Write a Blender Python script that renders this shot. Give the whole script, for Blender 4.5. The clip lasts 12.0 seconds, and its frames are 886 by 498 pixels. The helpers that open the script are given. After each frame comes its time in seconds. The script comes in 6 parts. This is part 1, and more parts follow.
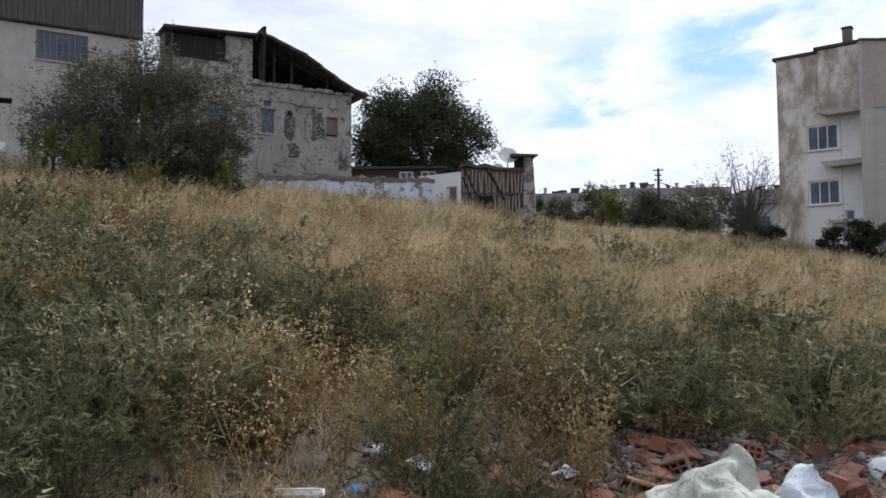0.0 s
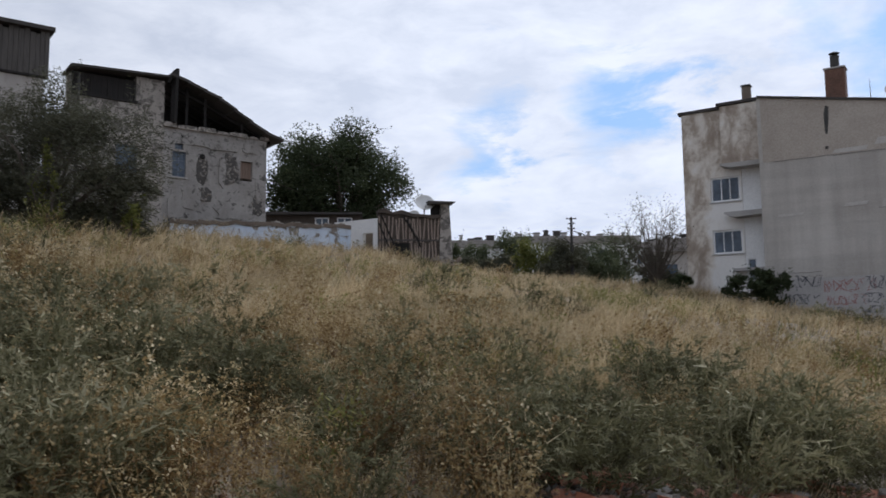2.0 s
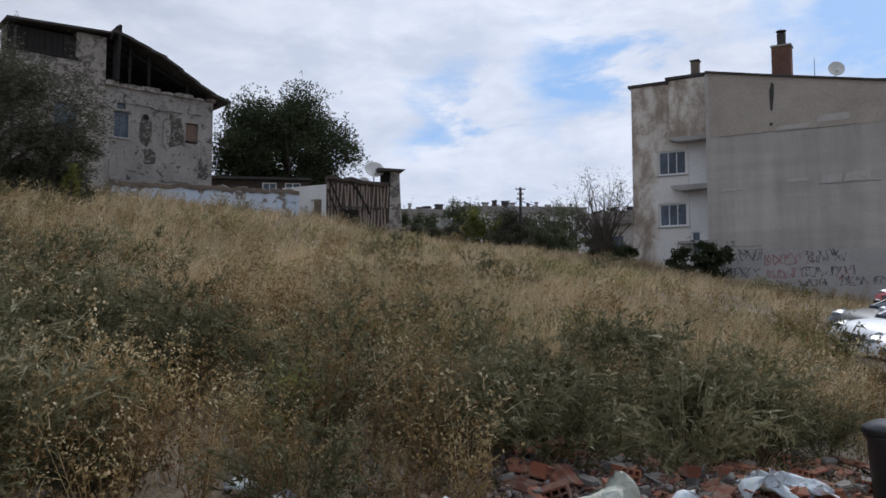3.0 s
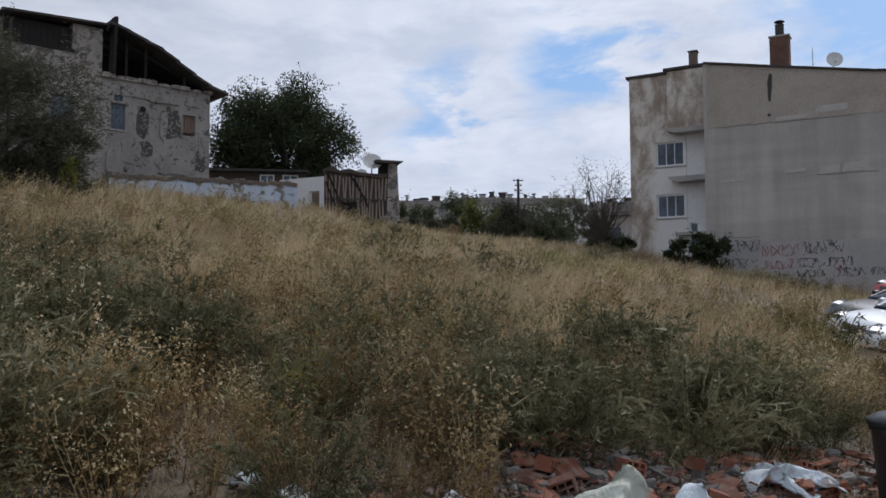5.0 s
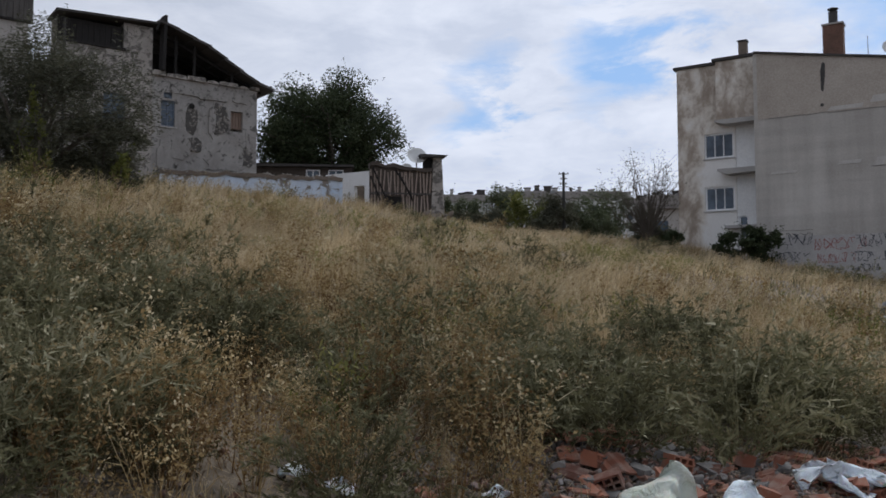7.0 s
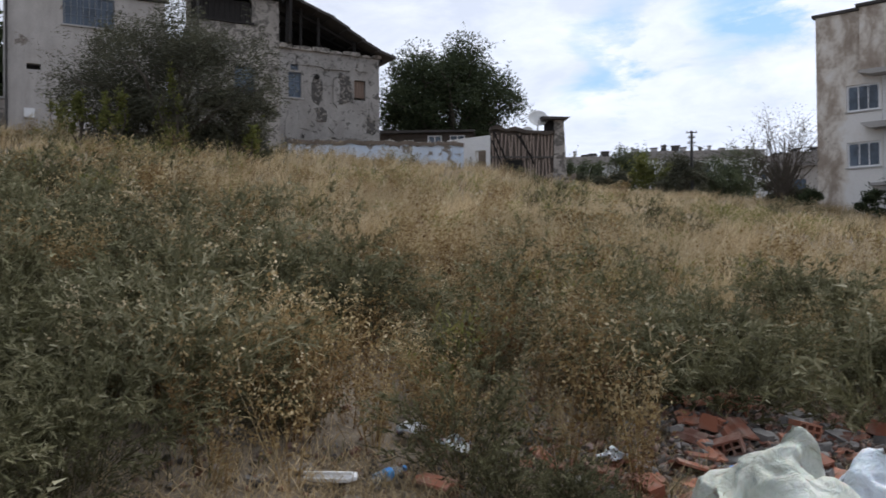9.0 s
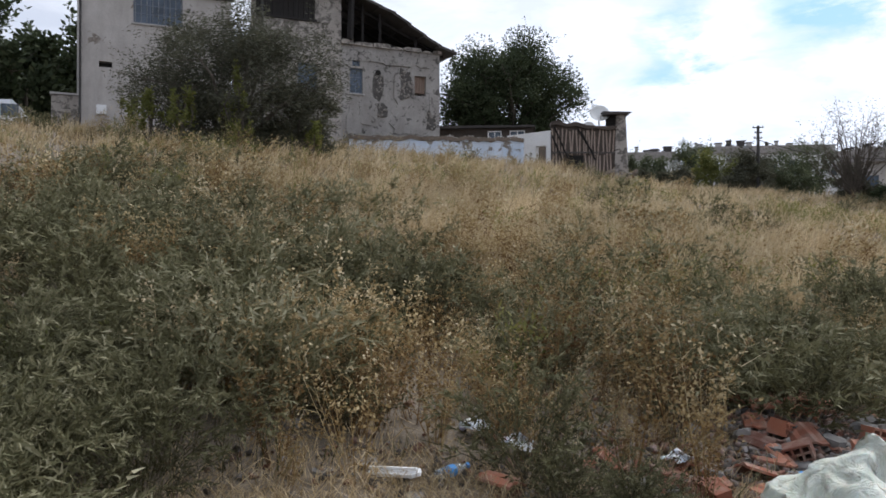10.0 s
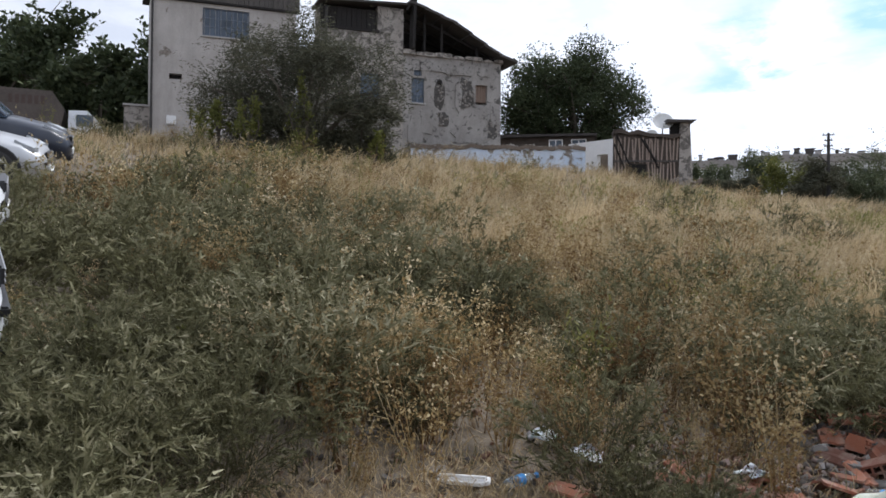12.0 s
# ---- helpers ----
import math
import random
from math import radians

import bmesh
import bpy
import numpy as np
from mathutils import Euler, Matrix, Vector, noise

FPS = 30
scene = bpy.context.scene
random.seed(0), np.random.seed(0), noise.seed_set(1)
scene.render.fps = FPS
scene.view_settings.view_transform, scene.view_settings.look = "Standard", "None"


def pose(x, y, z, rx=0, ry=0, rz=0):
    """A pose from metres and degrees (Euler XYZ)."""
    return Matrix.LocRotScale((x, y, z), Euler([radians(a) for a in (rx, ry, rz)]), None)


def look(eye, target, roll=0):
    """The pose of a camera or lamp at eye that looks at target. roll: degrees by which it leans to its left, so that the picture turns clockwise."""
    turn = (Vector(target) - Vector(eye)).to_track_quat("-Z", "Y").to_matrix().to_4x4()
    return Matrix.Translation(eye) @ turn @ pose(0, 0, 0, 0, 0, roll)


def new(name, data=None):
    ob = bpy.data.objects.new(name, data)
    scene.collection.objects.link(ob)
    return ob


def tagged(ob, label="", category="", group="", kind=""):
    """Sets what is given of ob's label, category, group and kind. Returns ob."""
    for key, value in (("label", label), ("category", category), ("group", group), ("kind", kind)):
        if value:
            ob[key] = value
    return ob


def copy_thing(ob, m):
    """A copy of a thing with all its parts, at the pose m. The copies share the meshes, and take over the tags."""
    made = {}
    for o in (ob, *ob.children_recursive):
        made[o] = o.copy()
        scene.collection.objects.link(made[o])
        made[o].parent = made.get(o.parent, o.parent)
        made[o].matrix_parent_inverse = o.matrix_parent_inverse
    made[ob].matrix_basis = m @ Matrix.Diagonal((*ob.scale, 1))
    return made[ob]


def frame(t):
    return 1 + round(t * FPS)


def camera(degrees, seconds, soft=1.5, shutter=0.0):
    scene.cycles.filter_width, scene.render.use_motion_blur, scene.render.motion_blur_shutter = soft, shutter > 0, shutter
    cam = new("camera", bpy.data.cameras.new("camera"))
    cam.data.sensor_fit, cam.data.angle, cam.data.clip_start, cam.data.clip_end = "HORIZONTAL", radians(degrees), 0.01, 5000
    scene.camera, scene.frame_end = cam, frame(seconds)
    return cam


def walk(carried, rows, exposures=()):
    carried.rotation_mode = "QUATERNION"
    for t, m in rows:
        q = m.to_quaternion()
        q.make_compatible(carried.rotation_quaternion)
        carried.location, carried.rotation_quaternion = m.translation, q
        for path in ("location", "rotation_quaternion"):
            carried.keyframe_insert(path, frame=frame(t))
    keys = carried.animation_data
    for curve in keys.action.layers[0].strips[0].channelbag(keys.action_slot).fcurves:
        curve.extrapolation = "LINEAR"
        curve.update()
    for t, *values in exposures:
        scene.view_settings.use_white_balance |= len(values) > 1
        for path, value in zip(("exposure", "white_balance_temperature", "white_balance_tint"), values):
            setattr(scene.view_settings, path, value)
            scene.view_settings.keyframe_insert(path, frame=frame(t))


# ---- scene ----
DEG = 56.0
cam = camera(DEG, 12.0, soft=1.6, shutter=0.5)
PATH = [  # seconds, x, y, z, yaw, pitch, roll
    (0.0, 0.094, -0.212, 1.572, 8.99, 3.29, 0.46),
    (0.5, 0.102, -0.209, 1.578, 7.60, 3.73, 0.48),
    (1.0, 0.090, -0.210, 1.571, 4.76, 3.54, 1.31),
    (1.5, 0.073, -0.122, 1.590, 4.38, 4.59, 1.64),
    (2.0, 0.046, -0.040, 1.607, 3.20, 6.42, 0.71),
    (2.5, 0.015, 0.034, 1.599, 0.64, 4.75, -0.13),
    (4.5, -0.058, 0.096, 1.618, -1.26, 3.82, 0.20),
    (5.0, -0.057, 0.090, 1.613, -0.64, 3.66, 0.22),
    (5.5, -0.061, 0.089, 1.618, 0.00, 3.61, 0.34),
    (6.0, -0.067, 0.087, 1.612, 0.64, 3.73, 0.19),
    (6.5, -0.067, 0.092, 1.614, 1.22, 3.66, 0.15),
    (8.5, 0.005, 0.073, 1.603, 8.66, 1.24, 0.43),
    (9.0, 0.002, 0.060, 1.604, 10.92, 0.86, 0.52),
    (9.5, -0.011, 0.054, 1.610, 13.53, 0.61, 0.16),
    (10.0, -0.023, 0.037, 1.620, 14.92, 0.54, -0.02),
    (10.5, -0.039, 0.037, 1.614, 16.37, 0.74, 0.08),
    (11.0, -0.047, 0.044, 1.615, 17.36, 0.83, 0.01),
    (11.5, -0.057, 0.033, 1.612, 18.16, 0.95, -0.27),
    (12.0, -0.066, 0.006, 1.620, 18.97, 1.12, -0.42),
]
walk(cam, [(t, pose(x, y, z, 90 + p, r, yaw)) for t, x, y, z, yaw, p, r in PATH],
     exposures=[(0.0, 0.12, 6200, 10), (1.0, 0.0, 6200, 10), (2.0, -0.22, 6150, 10), (2.5, -0.3, 6100, 10), (4.5, -0.46, 6100, 10), (6.5, -0.44, 6150, 10), (8.5, -0.08, 6200, 10), (9.0, -0.02, 6200, 10), (9.5, 0.1, 6200, 10), (10.5, 0.27, 6200, 10), (12.0, 0.31, 6200, 10)])

# ---- world and sun ----
SUN_EL, SUN_AZ = radians(42), radians(-35)     # azimuth from straight ahead, to the right
world = bpy.data.worlds.new("sky")
scene.world = world
world.use_nodes = True
wn, wl = world.node_tree.nodes, world.node_tree.links
wn.clear()


def wnode(kind, **kw):
    n = wn.new(kind)
    for k, v in kw.items():
        n.inputs[k].default_value = v
    return n


def wmath(op, a, b=None, clamp=False):
    n = wn.new("ShaderNodeMath")
    n.operation, n.use_clamp = op, clamp
    for i, v in enumerate((a, b)):
        if v is None:
            continue
        if isinstance(v, (int, float)):
            n.inputs[i].default_value = v
        else:
            wl.new(v, n.inputs[i])
    return n.outputs[0]


sky = wn.new("ShaderNodeTexSky")
sky.sky_type, sky.sun_disc = "NISHITA", False
sky.sun_elevation, sky.sun_rotation = SUN_EL, -SUN_AZ
coord = wn.new("ShaderNodeTexCoord")
flat = wn.new("ShaderNodeMapping")
flat.inputs["Rotation"].default_value = (0.0, 0.12, 0.25)
flat.inputs["Scale"].default_value = (1.6, 1.6, 4.0)
wl.new(coord.outputs["Generated"], flat.inputs["Vector"])
big = wnode("ShaderNodeTexNoise", Scale=1.7, Detail=6.0, Roughness=0.55, Distortion=0.5)
fine = wnode("ShaderNodeTexNoise", Scale=5.5, Detail=8.0, Roughness=0.6, Distortion=0.3)
wl.new(flat.outputs[0], big.inputs["Vector"])
wl.new(flat.outputs[0], fine.inputs["Vector"])
cover = wmath("ADD", wmath("MULTIPLY", big.outputs["Fac"], 1.0), wmath("MULTIPLY", fine.outputs["Fac"], 0.45))


def toward(az, el):
    a, e = radians(az), radians(el)
    return (math.sin(a) * math.cos(e), math.cos(a) * math.cos(e), math.sin(e))


# thinner cloud in the clear breaks of the sky
warp = wn.new("ShaderNodeVectorMath")
warp.operation = "MULTIPLY_ADD"
wl.new(fine.outputs["Color"], warp.inputs[0])
warp.inputs[1].default_value = (0.26, 0.26, 0.13)
wl.new(coord.outputs["Generated"], warp.inputs[2])
unit = wn.new("ShaderNodeVectorMath")
unit.operation = "NORMALIZE"
shift = wn.new("ShaderNodeVectorMath")
shift.operation = "SUBTRACT"
wl.new(warp.outputs[0], shift.inputs[0])
shift.inputs[1].default_value = (0.13, 0.13, 0.065)
wl.new(shift.outputs[0], unit.inputs[0])
for az, el, tight, depth in ((0.0, 12.5, 600, 0.37), (9.5, 15.5, 420, 0.43), (33, 22, 80, 0.7), (16, 12, 900, 0.15)):
    dot = wn.new("ShaderNodeVectorMath")
    dot.operation = "DOT_PRODUCT"
    wl.new(unit.outputs[0], dot.inputs[0])
    dot.inputs[1].default_value = toward(az, el)
    hole = wmath("MULTIPLY", wmath("POWER", wmath("MAXIMUM", dot.outputs["Value"], 0.0), tight), depth)
    cover = wmath("SUBTRACT", cover, hole)
mask = wmath("MULTIPLY", wmath("SUBTRACT", cover, 0.34), 4.0, True)
tone = wn.new("ShaderNodeMix")
tone.data_type = "RGBA"
tone.inputs["A"].default_value = (9.2, 9.8, 11.3, 1)
tone.inputs["B"].default_value = (11.8, 12.2, 13.4, 1)
glow = wn.new("ShaderNodeVectorMath")
glow.operation = "DOT_PRODUCT"
wl.new(coord.outputs["Generated"], glow.inputs[0])
glow.inputs[1].default_value = toward(8, 14)
near_sun = wmath("ADD", wmath("MULTIPLY", wmath("POWER", wmath("MAXIMUM", glow.outputs["Value"], 0.0), 5.0), 0.31), 0.69)
wl.new(wmath("MULTIPLY", wmath("SUBTRACT", fine.outputs["Fac"], 0.36), 3.5, True), tone.inputs["Factor"])
clouds = wn.new("ShaderNodeMix")
clouds.data_type = "RGBA"
wl.new(mask, clouds.inputs["Factor"])
haze = wn.new("ShaderNodeMix")
haze.data_type = "RGBA"
haze.inputs["Factor"].default_value = 0.6
haze.inputs["B"].default_value = (5.0, 8.8, 15.0, 1)
wl.new(sky.outputs["Color"], haze.inputs["A"])
wl.new(haze.outputs["Result"], clouds.inputs["A"])
veil = wn.new("ShaderNodeVectorMath")
veil.operation = "SCALE"
wl.new(tone.outputs["Result"], veil.inputs[0])
wl.new(near_sun, veil.inputs["Scale"])
wl.new(veil.outputs[0], clouds.inputs["B"])
back = wnode("ShaderNodeBackground", Strength=0.09)
wl.new(clouds.outputs["Result"], back.inputs["Color"])
wl.new(back.outputs[0], wn.new("ShaderNodeOutputWorld").inputs["Surface"])

sun_data = bpy.data.lights.new("sun", "SUN")
sun_data.energy, sun_data.angle, sun_data.color = 2.75, radians(18), (1.0, 0.98, 0.95)
sun = new("sun", sun_data)
sun.matrix_world = look(Vector((math.sin(SUN_AZ * -1) * 50, math.cos(SUN_AZ) * 50, 60)), (0, 0, 0))

# ---- materials ----


class Mat:
    """A small node-material builder."""

    def __init__(self, name, rough=0.9, metal=0.0):
        self.m = bpy.data.materials.new(name)
        self.m.use_nodes = True
        self.nt = self.m.node_tree
        self.b = self.nt.nodes["Principled BSDF"]
        self.b.inputs["Roughness"].default_value = rough
        self.b.inputs["Metallic"].default_value = metal
        self.co = self.nt.nodes.new("ShaderNodeTexCoord").outputs["Object"]

    def node(self, kind, **kw):
        n = self.nt.nodes.new(kind)
        for k, v in kw.items():
            n.inputs[k].default_value = v
        return n

    def link(self, a, b):
        self.nt.links.new(a, b)

    def noise(self, scale, detail=5.0, rough=0.6, dist=0.0, stretch=None):
        n = self.node("ShaderNodeTexNoise", Scale=scale, Detail=detail, Roughness=rough, Distortion=dist)
        src = self.co
        if stretch:
            mp = self.node("ShaderNodeMapping")
            mp.inputs["Scale"].default_value = stretch
            self.link(src, mp.inputs["Vector"])
            src = mp.outputs[0]
        self.link(src, n.inputs["Vector"])
        return n.outputs["Fac"]

    def ramp(self, fac, stops):
        r = self.node("ShaderNodeValToRGB")
        e = r.color_ramp.elements
        while len(e) < len(stops):
            e.new(0.5)
        for el, (p, c) in zip(e, stops):
            el.position, el.color = p, (*c, 1) if len(c) == 3 else c
        self.link(fac, r.inputs["Fac"])
        return r.outputs["Color"]

    def mix(self, fac, a, b, blend="MIX"):
        n = self.node("ShaderNodeMix")
        n.data_type, n.blend_type = "RGBA", blend
        for sock, v in ((n.inputs["Factor"], fac), (n.inputs["A"], a), (n.inputs["B"], b)):
            if isinstance(v, (int, float)):
                sock.default_value = v
            elif isinstance(v, tuple):
                sock.default_value = (*v, 1)
            else:
                self.link(v, sock)
        return n.outputs["Result"]

    def bump(self, fac, strength=0.4, dist=0.02):
        n = self.node("ShaderNodeBump", Strength=strength, Distance=dist)
        self.link(fac, n.inputs["Height"])
        if self.b.inputs["Normal"].links:
            self.link(self.b.inputs["Normal"].links[0].from_socket, n.inputs["Normal"])
        self.link(n.outputs[0], self.b.inputs["Normal"])
        return self

    def color(self, c):
        if isinstance(c, tuple):
            self.b.inputs["Base Color"].default_value = (*c, 1)
        else:
            self.link(c, self.b.inputs["Base Color"])
        return self

    def island(self):
        return self.node("ShaderNodeNewGeometry").outputs["Random Per Island"]

    def rand(self):
        return self.node("ShaderNodeObjectInfo").outputs["Random"]


def varied(name, dark, light, scale=3.0, rough=0.9, fine=40.0, bump=0.3, metal=0.0, stretch=None, dist=0.01):
    m = Mat(name, rough, metal)
    a = m.ramp(m.noise(scale, 6, 0.6, 0.3, stretch), [(0.3, dark), (0.7, light)])
    f = m.noise(fine, 4, 0.6, 0, stretch)
    c = m.mix(0.35, a, m.ramp(f, [(0.3, tuple(v * 0.7 for v in dark)), (0.7, tuple(min(1, v * 1.2) for v in light))]))
    m.color(c)
    if bump:
        m.bump(f, bump, dist)
    return m.m


def leafy(name, stops, trans=0.3, patch=0.6, rough=0.75):
    """Thin plant tissue: tone varies blade by blade and in soft patches."""
    m = Mat(name, rough)
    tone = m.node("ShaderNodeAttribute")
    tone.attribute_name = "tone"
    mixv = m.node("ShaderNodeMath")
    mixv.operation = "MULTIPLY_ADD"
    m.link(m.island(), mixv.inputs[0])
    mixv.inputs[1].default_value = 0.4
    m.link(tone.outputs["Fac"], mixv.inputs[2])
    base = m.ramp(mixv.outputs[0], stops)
    p = m.ramp(m.noise(patch, 3), [(0.3, (0.72, 0.72, 0.72)), (0.7, (1.2, 1.15, 1.1))])
    c = m.mix(1.0, base, p, "MULTIPLY")
    m.color(c)
    m.b.inputs["Specular IOR Level"].default_value = 0.25
    t = m.node("ShaderNodeBsdfTranslucent")
    m.link(c, t.inputs["Color"])
    mx = m.node("ShaderNodeMixShader", Fac=trans)
    m.link(m.b.outputs[0], mx.inputs[1])
    m.link(t.outputs[0], mx.inputs[2])
    m.link(mx.outputs[0], m.nt.nodes["Material Output"].inputs["Surface"])
    return m.m


def plaster(name, skin, shade, stone, amount, scale=1.1, joints=5.0, cracks=0.5):
    """Old lime plaster, fallen away in patches from rubble masonry."""
    m = Mat(name, 0.95)
    tone = m.ramp(m.noise(0.8, 6, 0.65, 0.4), [(0.3, shade), (0.7, skin)])
    tone = m.mix(0.3, tone, m.ramp(m.noise(22, 4), [(0.3, tuple(v * 0.75 for v in shade)), (0.7, skin)]))
    runs = m.ramp(m.noise(1.5, 5, 0.7, 0.2, (1.3, 1.3, 0.3)), [(0.4, (1, 1, 1)), (0.7, (0.55, 0.52, 0.49))])
    tone = m.mix(0.45, tone, runs, "MULTIPLY")
    v = m.node("ShaderNodeTexVoronoi", Scale=joints)
    v.feature = "DISTANCE_TO_EDGE"
    m.link(m.co, v.inputs["Vector"])
    bed = m.ramp(v.outputs["Distance"], [(0.0, tuple(x * 0.35 for x in stone)), (0.12, stone)])
    bed = m.mix(0.5, bed, m.ramp(m.noise(9, 4), [(0.3, tuple(x * 0.5 for x in stone)), (0.7, tuple(x * 1.5 for x in stone))]))
    fall = m.ramp(m.noise(scale, 9, 0.68, 0.7), [(amount, (0, 0, 0)), (amount + 0.035, (1, 1, 1))])
    crack = m.node("ShaderNodeTexVoronoi", Scale=1.15)
    crack.feature = "DISTANCE_TO_EDGE"
    wob = m.node("ShaderNodeVectorMath")
    wob.operation = "MULTIPLY_ADD"
    wn_ = m.node("ShaderNodeTexNoise", Scale=3.0, Detail=6.0)
    m.link(m.co, wn_.inputs["Vector"])
    m.link(wn_.outputs["Color"], wob.inputs[0])
    wob.inputs[1].default_value = (0.7, 0.7, 0.7)
    m.link(m.co, wob.inputs[2])
    m.link(wob.outputs[0], crack.inputs["Vector"])
    gap = m.ramp(crack.outputs["Distance"], [(0.0, (1, 1, 1)), (0.03, (0, 0, 0))])
    tone = m.mix(m.mix(1.0, gap, m.ramp(m.noise(0.7, 3), [(1 - cracks, (0, 0, 0)), (1.1 - cracks, (1, 1, 1))]), "MULTIPLY"), tone, tuple(x * 0.45 for x in stone))
    m.color(m.mix(fall, tone, bed))
    m.bump(fall, -0.8, 0.03)
    m.bump(m.noise(30, 5), 0.35, 0.01)
    return m.m


